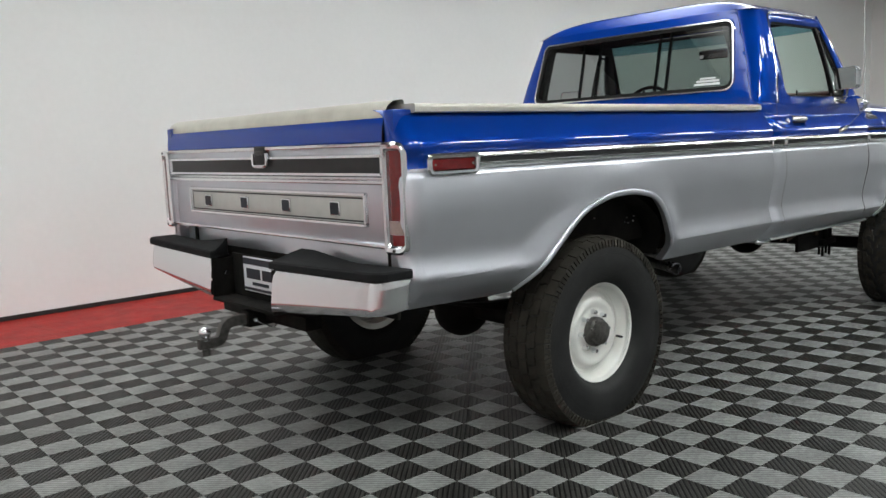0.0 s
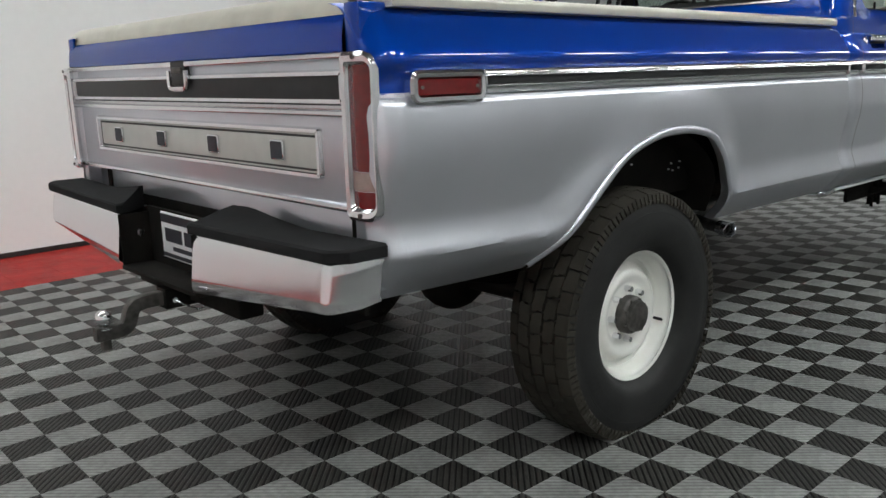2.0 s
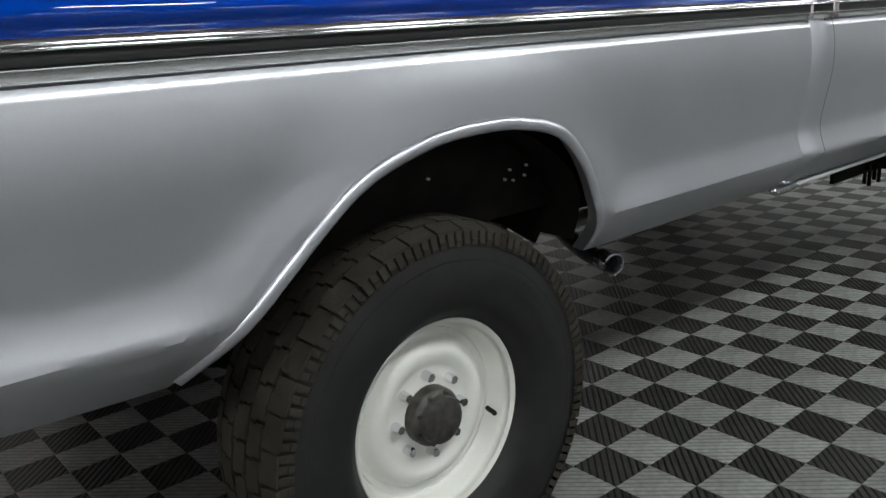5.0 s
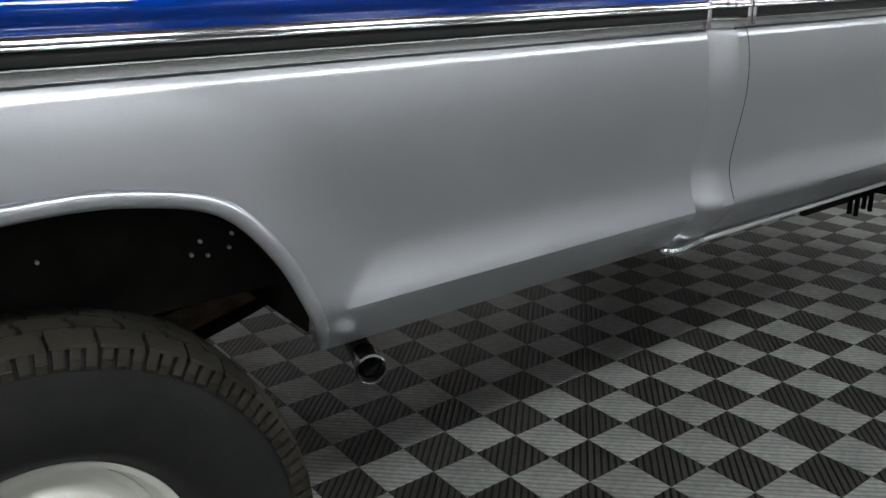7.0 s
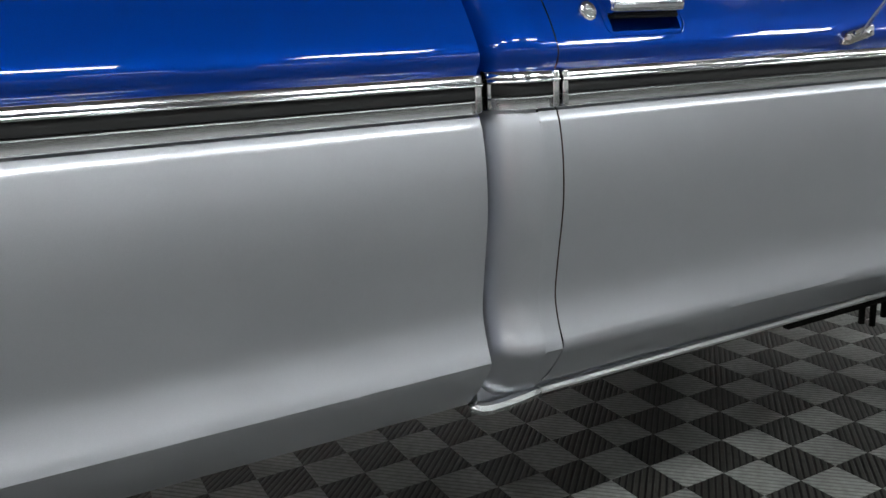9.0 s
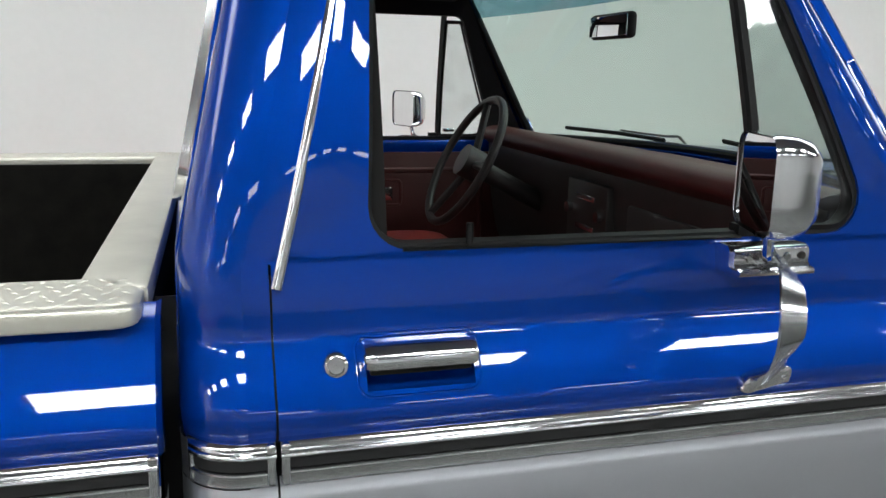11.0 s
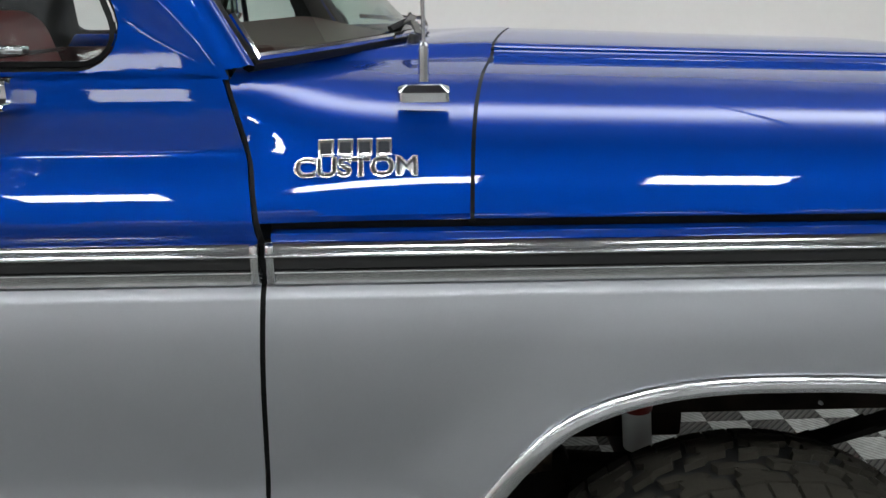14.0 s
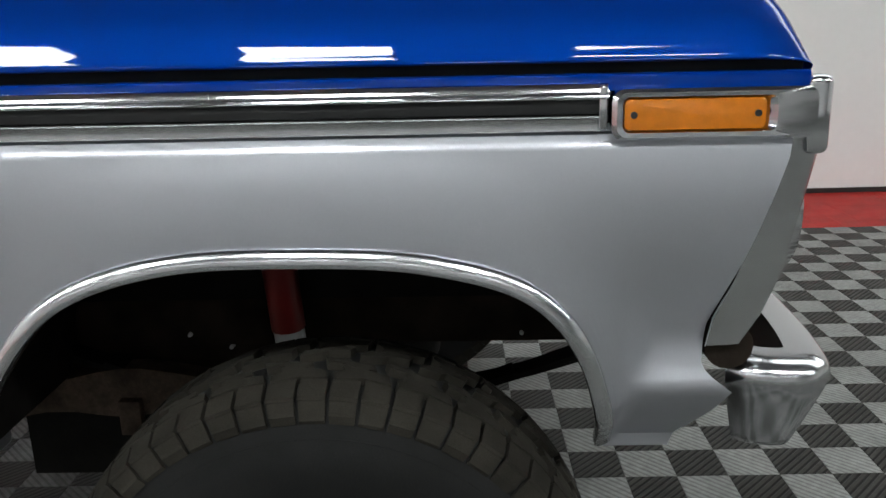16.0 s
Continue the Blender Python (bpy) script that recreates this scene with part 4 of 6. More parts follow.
# ---- doors
for s in (-1, 1):
    def seam_shift(x, z):
        # the front seam leans back above the moulding
        lean = interp([(1.2, 0.0), (1.32, -0.014), (1.44, -0.045)], z)
        return lean * max(0.0, (x - 2.5) / 0.2)
    skin = upper_panel(1.6165, 2.7055, UPPER_CAB, s, z1=1.440, step=0.0105, rows_n=60, shift=seam_shift)
    # opening for the handle pocket
    bmesh.ops.delete(skin, geom=[f for f in skin.faces if abs(f.calc_center_median().x - 1.8035) < 0.073 and abs(f.calc_center_median().z - 1.2985) < 0.0285], context="FACES")
    door = body("door", skin, BLUE, truck, "blue over silver cab door, window down")
    body("door_lower", lower_panel(1.6165, 2.7055, None, s, lambda x: CAB_BOTTOM + 0.02, xe=lambda x, z: x + seam_low(z) * max(0.0, (x - 2.5) / 0.2055)), SILVER, door, "silver lower door skin")
    # recess behind the mouldings
    bm = BM()
    box(bm, 1.59, 3.87, s * 0.955, s * 0.984, 1.148, 1.21)
    body("moulding_recess", bm, SEAL, door)
    # sill strip
    bm = BM()
    tube(bm, [(x, s * 0.908, 0.640) for x in (1.62, 2.0, 2.4, 2.92)], 0.0085, 8)
    body("sill_strip", bm, SATIN, truck, "thin bright sill strip along the cab")
    bm = BM()
    box(bm, 1.5, 2.92, s * 0.80, s * 0.896, 0.628, 0.70, 0.01)
    body("rocker", bm, SILVER, truck)
    bm = BM()
    pts = smooth_path([(1.482, 0.895, 0.640), (1.51, 0.908, 0.632), (1.565, 0.911, 0.634), (1.625, 0.910, 0.640)], 5)
    tube(bm, [(p[0], s * p[1], p[2]) for p in pts], [0.004, 0.010, 0.012, 0.012, 0.012] + [0.012] * (len(pts) - 6) + [0.007], 8)
    body("sill_end", bm, ALU, truck)
    # handle in a pressed pocket, and the lock
    pc = lambda x, z, h, s=s: Vector((x, s * (interp(UPPER_CAB, z) + h), z))
    bm = BM()
    cx, cz = 1.8035, 1.2985
    rows = []
    for k, h in ((1.0, 0.0005), (0.985, 0.0016), (0.955, 0.0018), (0.93, 0.0005), (0.905, -0.006), (0.885, -0.016), (0.84, -0.024), (0.70, -0.027)):
        hx, hz = 0.0855 - 0.045 * (1 - k), 0.0375 * k
        lp = rounded_loop([(cx - hx, cz - hz), (cx + hx, cz - hz), (cx + hx, cz + hz), (cx - hx, cz + hz)], [0.020 * k] * 4, 8, 6)
        rows.append([pc(*p, h) for p in lp])
    vs = grid(bm, rows, closed=True)
    bm.faces.new(vs[-1])
    body("handle_pocket", bm, BLUE, door, "pressed blue handle pocket")
    bm = BM()
    prof = [(0.948, 1.300), (0.988, 1.296), (0.996, 1.300), (0.9985, 1.309), (0.995, 1.319), (0.986, 1.327), (0.974, 1.331), (0.948, 1.331)]
    rows = []
    for x, k in ((1.727, 0.72), (1.729, 0.90), (1.734, 0.985), (1.742, 1.0), (1.866, 1.0), (1.874, 0.985), (1.879, 0.90), (1.881, 0.72)):
        rows.append([(x, s * (0.965 + (y - 0.965) * k), 1.3145 + (z - 1.3145) * k) for y, z in prof])
    vs = grid(bm, rows, closed=True)
    bm.faces.new(vs[0])
    bm.faces.new(vs[-1][::-1])
    handle = body("door_handle", bm, CHROME, door, "chrome lift-up door handle")
    bm = BM()
    box(bm, 1.735, 1.873, s * 0.958, s * 0.988, 1.289, 1.2965, 0.003)
    body("handle_lip", bm, SEAL, handle)
    bm = BM()
    rows = []
    for r, d in ((0.0165, 0.0), (0.0165, 0.004), (0.0150, 0.0065), (0.0115, 0.0075), (0.0105, 0.0055), (0.004, 0.0055), (0.0005, 0.0055)):
        rows.append([Vector((1.693 + r * math.cos(a), s * (interp(UPPER_CAB, 1.303) + d - 0.30 * r * math.sin(a)), 1.303 + r * math.sin(a))) for a in np.linspace(0, 2 * math.pi, 25)[:-1]])
    grid(bm, rows, closed=True)
    body("door_lock", bm, CHROME, door, "round chrome door lock")
    # vent window post, frame and pane
    bm = BM()
    box(bm, 2.306, 2.334, s * 0.905, s * 0.930, 1.44, 1.46)
    rows = []
    for z in np.linspace(1.442, 1.862, 8):
        y = cab_y(z)
        rows.append([(2.320 + (1.865 - z) * 0.03, s * (y + 0.002), z), (2.323 + (1.865 - z) * 0.03, s * (y + 0.009), z), (2.335 + (1.865 - z) * 0.03, s * (y + 0.009), z), (2.340 + (1.865 - z) * 0.03, s * (y - 0.002), z), (2.328 + (1.865 - z) * 0.03, s * (y - 0.02), z)])
    grid(bm, rows, closed=True)
    body("vent_post", bm, SEAL, door, "black vent window post")
    bm = BM()
    v_out = rounded_loop([(2.344, 1.448), (2.543, 1.448), (2.392, 1.848), (2.334, 1.848)], [0.01, 0.05, 0.01, 0.004], 10, 6)
    v_in = rounded_loop([(2.350, 1.455), (2.532, 1.455), (2.389, 1.836), (2.342, 1.836)], [0.008, 0.04, 0.006, 0.003], 10, 6)
    grid(bm, [[place2 for place2 in (Vector((p[0], s * (cab_y(p[1]) - 0.004), p[1])) for p in v_out)],
              [place2 for place2 in (Vector((p[0], s * (cab_y(p[1]) - 0.001), p[1])) for p in v_in)],
              [place2 for place2 in (Vector((p[0], s * (cab_y(p[1]) - 0.015), p[1])) for p in v_in)]], closed=True)
    body("vent_frame", bm, SEAL, door)
    bm = BM()
    vs = [bm.verts.new(Vector((p[0], s * (cab_y(p[1]) - 0.008), p[1]))) for p in v_in]
    bm.faces.new(vs)
    vp = body("vent_pane", bm, DIRTY_GLASS, door, "clear vent window glass", False)
    vp.visible_shadow = False
    bm = BM()
    box(bm, 2.36, 2.40, s * 0.905, s * 0.930, 1.464, 1.476, 0.004)
    body("vent_latch", bm, CHROME, door)
    bm = BM()
    grid(bm, [[(x, s * (cab_y(1.44) + d), 1.44 + h) for x in np.linspace(1.79, 2.31, 6)] for d, h in ((0.001, 0.0), (0.002, 0.003), (-0.004, 0.005), (-0.03, 0.004))])
    body("window_sweep", bm, SEAL, door)

# ---- front fenders, hood, cowl
def nose_x(x, z):
    edge = interp([(0.64, 3.985), (0.68, 4.0), (0.755, 4.035), (0.795, 4.05), (0.812, 4.025), (0.83, 4.008), (0.89, 4.014), (0.96, 4.042), (1.12, 4.10), (1.15, 4.105), (1.21, 4.12)], z)
    if x < 3.895:
        return x + seam_low(z) * max(0.0, (2.9 - x) / 0.187)
    return 3.895 + (x - 3.895) / (4.128 - 3.895) * (edge - 3.895)


for s in (-1, 1):
    fender = body("front_fender", lower_panel(2.713, 4.128, ARCH_F, s, lambda x: 0.658, xe=nose_x), SILVER, truck, "silver front fender with a flared wheel arch")
    bm = BM()
    pts = [(p[0], s * (side_y(p[0], p[1], ARCH_F) + 0.001), p[1]) for p in ARCH_F if p[1] > 0.665]
    band(bm, pts, s)
    body("arch_moulding", bm, WORN_CHROME, fender, "polished chrome wheel arch moulding")
    # thin blue ledge under the hood gap
    bm = BM()
    box(bm, 2.72, 4.124, s * 0.90, s * 0.990, 1.206, 1.2285, 0.004)
    body("fender_ledge", bm, BLUE, fender)

HOOD = smooth_path([(0.983, 1.243), (0.9888, 1.2465), (0.9838, 1.260), (0.9776, 1.275), (0.9706, 1.290), (0.9592, 1.310), (0.9325, 1.345), (0.882, 1.377),
                    (0.81, 1.400), (0.70, 1.420), (0.53, 1.430), (0.475, 1.440), (0.44, 1.455), (0.2, 1.467), (0.0, 1.470)], 4)



def hood_point(x, y0, z0):
    u = max(0.0, (x - 3.0) / 1.12)
    z = z0 - 0.035 * u * (z0 - 1.232) / 0.24
    f = min(1.0, max(0.0, (x - 4.03) / 0.10))
    z = z - (z - 1.232) * 0.94 * (1 - (1 - f ** 2.2) ** 0.5)
    y = y0 - 0.015 * f ** 3 * (y0 / 0.98)
    return x, y, z


bm = BM()
rows = []
xs = list(np.linspace(3.0, 4.03, 26)) + [4.03 + 0.10 * math.sin(a) for a in np.linspace(0.1, math.pi / 2, 18)]
for x in xs:
    full = [hood_point(x, -float(y), float(z)) for y, z in HOOD] + [hood_point(x, float(y), float(z)) for y, z in HOOD[::-1][1:]]
    rows.append([(p[0] + 0.16 * (1 - min(1.0, abs(p[1]) / 0.99)) ** 1.15 * max(0.0, 1 - (x - 3.0) / 0.9), p[1], p[2]) for p in full])
grid(bm, rows)
# front and side returns
grid(bm, [rows[-1], [(p[0] - 0.01, p[1], p[2] - 0.03) for p in rows[-1]]])
hood = body("hood", bm, BLUE, truck, "glossy blue hood with a raised centre")
for s in (-1, 1):
    bm = BM()
    box(bm, 2.72, 4.120, s * 0.945, s * 0.968, 1.212, 1.252)
    body("hood_gap", bm, SEAL, hood)
# cowl sides carrying the badge, and the cowl top
CABSEC = smooth_path([(0.984, 1.240), (0.9935, 1.2435), (0.9925, 1.257), (0.980, 1.285), (0.9602, 1.315), (0.9485, 1.342), (0.9440, 1.380), (0.9335, 1.430), (0.905, 1.440),
                      (0.70, 1.443), (0.53, 1.445), (0.44, 1.447), (0.2, 1.45), (0.0, 1.45)], 4)



def seam_lean(z):
    return interp([(1.2, 0.0), (1.32, -0.014), (1.44, -0.045), (1.50, -0.075)], z)


def split_section(sec, n_side=22, n_top=18, z_side=1.428):
    """A section as even steps of height up the side, then even steps across the top."""
    pts = [(float(y), float(z)) for y, z in sec]
    k = next(i for i, p in enumerate(pts) if p[1] > z_side)
    low, high = pts[:k + 1], pts[k - 1:]
    side = [(float(np.interp(z, [p[1] for p in low], [p[0] for p in low])), float(z)) for z in np.linspace(1.243, z_side, n_side)]
    y_end = side[-1][0]
    ys = [p[0] for p in high][::-1]
    zs = [p[1] for p in high][::-1]
    return side + [(y_end * (1 - u), float(np.interp(y_end * (1 - u), ys, zs))) for u in np.linspace(0, 1, n_top + 1)[1:]]


COWL_A, COWL_B = split_section(CABSEC), split_section(HOOD)
cowl_rows = []
for v in np.linspace(0, 1, 22):
    row = []
    for (ya, za), (yb, zb) in zip(COWL_A, COWL_B):
        k = min(1.0, max(0.0, (0.94 - ya) / 0.06))
        start = (2.713 + seam_lean(za)) * (1 - k) + (2.670 + 0.25 * (1 - min(1.0, ya / 0.885) ** 1.8)) * k
        end = 2.994 + 0.16 * (1 - min(1.0, yb / 0.99)) ** 1.15
        w = 1 - (1 - v) ** 2.4
        row.append((start + (end - start) * v, ya + (yb - ya) * w, za + (zb - za) * w))
    cowl_rows.append(row)
cowl = None
for s in (-1, 1):
    bm = BM()
    grid(bm, [[(p[0], s * p[1], p[2]) for p in r] for r in cowl_rows])
    c_ob = body("cowl_side", bm, BLUE, truck, "blue cowl panel below the windshield")
    cowl = cowl or c_ob
bm = BM()
box(bm, 2.64, 3.0, -0.96, 0.96, 1.15, 1.205)
body("cowl_inner", bm, SEAL, truck)
# seams
for s in (-1, 1):
    bm = BM()
    ribbon(bm, [(2.997 + 0.16 * (1 - min(1.0, float(y) / 0.99)) ** 1.15, s * (float(y) - 0.008), float(z) - 0.004) for y, z in HOOD], (0, s, 0.4), 0.010, 0.002)
    body("hood_seam", bm, SEAL, hood)
    bm = BM()
    pts = [(2.709 + seam_low(z) + interp([(1.2, 0.0), (1.32, -0.014), (1.44, -0.045), (1.50, -0.075)], z), s * ((side_y(2.70, z) if z < 1.2 else interp(UPPER_CAB, z)) - 0.009), z) for z in np.linspace(0.665, 1.47, 60)]
    ribbon(bm, pts, (0, s, 0), 0.008, 0.003)
    body("door_seam", bm, SEAL, cab)
    bm = BM()
    pts = [(1.615 + interp([(1.40, 0.0), (1.44, 0.012)], z), s * (cab_y(z) - 0.006), z) for z in np.linspace(0.66, 1.44, 40)]
    ribbon(bm, pts, (0, s, 0), 0.0032, 0.003)
    body("door_seam", bm, SEAL, cab)
    bm = BM()
    pts = [(1.483, s * (cab_y(z) - 0.11), z) for z in np.linspace(0.66, 1.37, 20)]
    ribbon(bm, pts, (0, s, 0), 0.03, 0.002)
    body("bed_gap", bm, SEAL, cab)
# badge: a word in relief under a row of plain shapes
def cowl_y(x, z):
    """The cowl side's surface at a world height."""
    z += RAKE * x
    w = 1 - (1 - min(1.0, max(0.0, (x - 2.713) / 0.281))) ** 2.4
    ya, yb = (float(np.interp(z, [p[1] for p in sec[:22]], [p[0] for p in sec[:22]])) for sec in (COWL_A, COWL_B))
    return -(ya + (yb - ya) * w)


def settle(bm):
    """Lays relief that was built about y = 0 onto the cowl side."""
    for v in bm.verts:
        v.co.y += cowl_y(v.co.x, v.co.z)
    return bm


def word(text, size, loc, depth, grow):
    c = bpy.data.curves.new("badge_word", "FONT")
    c.body, c.size, c.extrude, c.align_x, c.align_y = text, size, depth, "CENTER", "CENTER"
    c.offset = grow
    ob = bpy.data.objects.new("badge_word", c)
    scene.collection.objects.link(ob)
    dg = bpy.context.evaluated_depsgraph_get()
    me = bpy.data.meshes.new_from_object(ob.evaluated_get(dg))
    bpy.data.objects.remove(ob)
    me.transform(Matrix.Translation(loc) @ Matrix.Rotation(radians(90), 4, "X"))
    return me


def badge_letters(size, grow, depth):
    bm = BM()
    bm.from_mesh(word("CUSTOM", size, (2.840, 0, 1.2955), depth, grow))
    for v in bm.verts:
        v.co.x = 2.840 + (v.co.x - 2.840) * 1.30
    return settle(bm)


badge = part("badge", badge_letters(0.032, 0.0017, 0.0055), BADGE, cowl, "bright chrome model badge reading CUSTOM, dark inside the letters", False)
part("letter_fill", badge_letters(0.032, -0.0002, 0.0062), INK, badge, "dark letter fill", False)
for k in range(4):
    x = 2.787 + k * 0.0265
    bm = settle(box(BM(), x, x + 0.0225, -0.0055, 0.004, 1.3095, 1.3315, 0.002))
    part("badge_block", bm, BADGE, badge, "plain bright badge block", True)
    bm = settle(box(BM(), x + 0.0035, x + 0.019, -0.0062, 0, 1.3135, 1.3275, 0.001))
    part("block_fill", bm, INK, badge, "dark block centre", False)

# ---- grille shell and front bumper
bm = BM()
rows = []
for z, xa, xb in ((1.205, 4.112, 4.150), (1.16, 4.108, 4.155), (1.12, 4.098, 4.150), (0.96, 4.045, 4.118), (0.90, 4.018, 4.095), (0.86, 4.01, 4.07)):
    rows.append([(xa, y, z) for y in (-0.995, -0.99)] + [(xb - 0.012, -0.985, z)] + [(xb, y, z) for y in np.linspace(-0.965, 0.965, 9)] + [(xb - 0.012, 0.985, z), (xa, 0.99, z)])
grid(bm, rows)
grille = body("grille_shell", bm, ALU, truck, "bright grille surround")
bm = BM()
for z in (0.92, 0.98, 1.04, 1.10):
    box(bm, 4.10, 4.155, -0.62, 0.62, z, z + 0.02, 0.004)
body("grille_insert", bm, CHROME, grille)
for s in (-1, 1):
    bm = BM()
    lathe(bm, [(0.10, -0.01), (0.11, 0.0), (0.105, 0.015), (0.09, 0.012)], 32)
    bmesh.ops.transform(bm, matrix=pose(4.15, s * 0.80, 1.02, 0, 0, -90), verts=bm.verts)
    body("headlight_ring", bm, CHROME, grille)
    bm = BM()
    box(bm, 4.120, 4.152, s * 0.950, s * 0.996, 1.122, 1.222, 0.010, 3)
    body("corner_bezel", bm, CHROME, grille, "chrome nose corner")
    bm = BM()
    cyl(bm, (4.05, s * 0.90, 0.852), (4.05, s * 0.972, 0.852), 0.034, n=20)
    body("bumper_grommet", bm, RUST, fender)
bm = BM()
half = [(4.060, -0.945), (4.095, -0.968), (4.145, -0.976), (4.180, -0.962), (4.204, -0.92), (4.225, -0.75), (4.24, -0.4), (4.245, 0.0)]
plan = smooth_path(half + [(x, -y) for x, y in half[::-1][1:]], 12)
sec = smooth_path([(-0.060, 0.676), (-0.042, 0.676), (-0.028, 0.700), (-0.004, 0.755), (0.008, 0.786), (0.010, 0.803), (0.002, 0.818), (-0.016, 0.826), (-0.055, 0.827)], 4)
rows = []
for k, p in enumerate(plan):
    d = plan[min(k + 9, len(plan) - 1)] - plan[max(k - 9, 0)]
    d = d / np.linalg.norm(d)
    n = np.array((d[1], -d[0]))
    rows.append([(p[0] + n[0] * h, p[1] + n[1] * h, z) for h, z in sec])
grid(bm, rows)
body("front_bumper", bm, WORN_CHROME, truck, "wrapped chrome front bumper")

# ---- rear step bumper
bumper = body("rear_bumper", box(BM(), -1.07, -1.05, -0.93, 0.93, 0.64, 0.775, 0.006), UNDER, truck, "chrome step bumper with black tread pads")
for s in (-1, 1):
    bm = BM()
    face = [(-1.185, s * 0.272, 0.772), (-1.185, s * 0.94, 0.790), (-1.185, s * 0.94, 0.672), (-1.185, s * 0.272, 0.605)]
    side = [(-1.165, s * 0.985, 0.790), (-1.165, s * 0.985, 0.676)]
    end = [(-1.06, s * 0.992, 0.790), (-1.06, s * 0.99, 0.690)]
    n = 8
    top = [face[0], face[1], side[0], end[0]]
    bot = [face[3], face[2], side[1], end[1]]
    t2 = [top[0], (-1.185, s * 0.925, top[1][2]), (-1.183, s * 0.940, 0.79), (-1.172, s * 0.952, 0.79), (-1.115, s * 0.980, 0.79), end[0]]
    b2 = [bot[0], (-1.185, s * 0.925, bot[1][2]), (-1.183, s * 0.939, 0.672), (-1.172, s * 0.951, 0.672), (-1.115, s * 0.978, 0.678), end[1]]
    rows = []
    for k in range(n + 1):
        f = k / n
        edge = 0.006 * (1 - math.sqrt(max(0, 1 - (2 * f - 1) ** 16))) + 0.004
        rows.append([Vector(a) + (Vector(b) - Vector(a)) * f + Vector((edge - 0.125 * f * (a[2] - b[2]), 0, 0)) for a, b in zip(t2, b2)])
    grid(bm, rows)
    vv = [bm.verts.new(p) for p in (face[0], (-1.08, s * 0.272, 0.772), (-1.08, s * 0.272, 0.605), face[3])]
    bm.faces.new(vv)
    vv = [bm.verts.new(p) for p in (face[3], face[2], (-1.08, s * 0.94, 0.69), (-1.08, s * 0.272, 0.605))]
    bm.faces.new(vv)
    body("bumper_face", bm, MIRROR_CHROME, bumper, "mirror chrome bumper face")
    bm = BM()
    rows = []
    for a in [0.262, 0.267, 0.28, 0.30, 0.33, 0.37] + [0.40 + 0.033 * k for k in range(17)] + [0.945, 0.958, 0.975, 0.99, 0.998]:
        z = 0.802 + 0.018 * (a - 0.27) / 0.7
        front = -1.192 + max(0.0, a - 0.955) * 0.9
        rear = -1.045 - 0.125 * max(0.0, (0.40 - a) / 0.138) ** 2
        rise = 0.045 * max(0.0, min(1.0, (0.68 - a) / 0.36)) ** 1.3 * min(1.0, (a - 0.262) / 0.06)
        drop = 0.005 if a in (0.262, 0.998) else 0.0
        sec = [(front + 0.004, z - 0.026), (front, z - 0.022), (front, z), (front + 0.006, z + 0.006 - drop)]
        sec += [(front + (rear - front) * q, z + 0.006 - drop + rise * q ** 2.5) for q in (0.3, 0.55, 0.75, 0.9)]
        sec += [(rear, z + 0.006 - drop + rise), (rear, z - 0.026)]
        rows.append([(x, s * a, zz) for x, zz in sec])
    vs = grid(bm, rows)
    bm.faces.new(vs[0])
    bm.faces.new(vs[-1][::-1])
    body("step_pad", bm, PAD, bumper, "black rubber step pad")
    bm = BM()
    cyl(bm, (-1.12, s * 0.268, 0.705), (-1.12, s * 0.256, 0.705), 0.014, 0.012, 16)
    body("plate_lamp", bm, CHROME, bumper)
bm = BM()
box(bm, -1.19, -1.07, -0.275, 0.275, 0.585, 0.60, 0.003)
box(bm, -1.082, -1.07, -0.275, 0.275, 0.59, 0.79)
for s in (-1, 1):
    box(bm, -1.186, -1.07, s * 0.268, s * 0.274, 0.59, 0.772)
body("plate_recess", bm, UNDER, bumper, "black license plate recess")
bm = BM()
box(bm, -1.092, -1.084, -0.152, 0.152, 0.632, 0.786, 0.003)
plate = body("number_plate", bm, PLATE, bumper, "white dealer plate with dark bars")
for y0, y1, z0, z1 in ((-0.145, 0.145, 0.752, 0.780), (-0.12, -0.02, 0.690, 0.735), (0.0, 0.12, 0.690, 0.735), (-0.07, 0.07, 0.662, 0.676), (-0.145, 0.145, 0.638, 0.650)):
    bm = BM()
    box(bm, -1.0945, -1.092, y0, y1, z0, z1)
    part("plate_bar", bm, INK, plate, "", False, rake=True)
# hitch
bm = BM()
box(bm, -1.18, -0.9, -0.034, 0.034, 0.50, 0.568, 0.005)
box(bm, -1.10, -1.02, -0.36, 0.36, 0.515, 0.575, 0.006)
hitch = body("tow_hitch", bm, UNDER, truck, "black receiver hitch with a chrome ball")
bm = BM()
sec = smooth_path([(-1.14, 0, 0.535), (-1.24, 0, 0.535), (-1.275, 0, 0.52), (-1.295, 0, 0.475), (-1.325, 0, 0.462), (-1.395, 0, 0.462)], 5)
ribbon(bm, sec, (0, 1, 0), 0.045, 0.028)
bmesh.ops.translate(bm, verts=bm.verts, vec=(0, -0.012, 0))
body("drawbar", bm, HUB, hitch, "dark steel drop drawbar")
bm = BM()
lathe(bm, [(0.001, 0.058), (0.012, 0.056), (0.021, 0.048), (0.0255, 0.035), (0.024, 0.022), (0.016, 0.012), (0.014, 0.006), (0.024, 0.004), (0.024, 0.0), (0.001, 0.0)], 24)
bmesh.ops.transform(bm, matrix=pose(-1.365, 0, 0.475, 90), verts=bm.verts)
body("hitch_ball", bm, CHROME, hitch, "chrome hitch ball")
bm = BM()
cyl(bm, (-1.365, 0, 0.41), (-1.365, 0, 0.452), 0.017, n=8)
body("ball_nut", bm, HUB, hitch)
bm = BM()
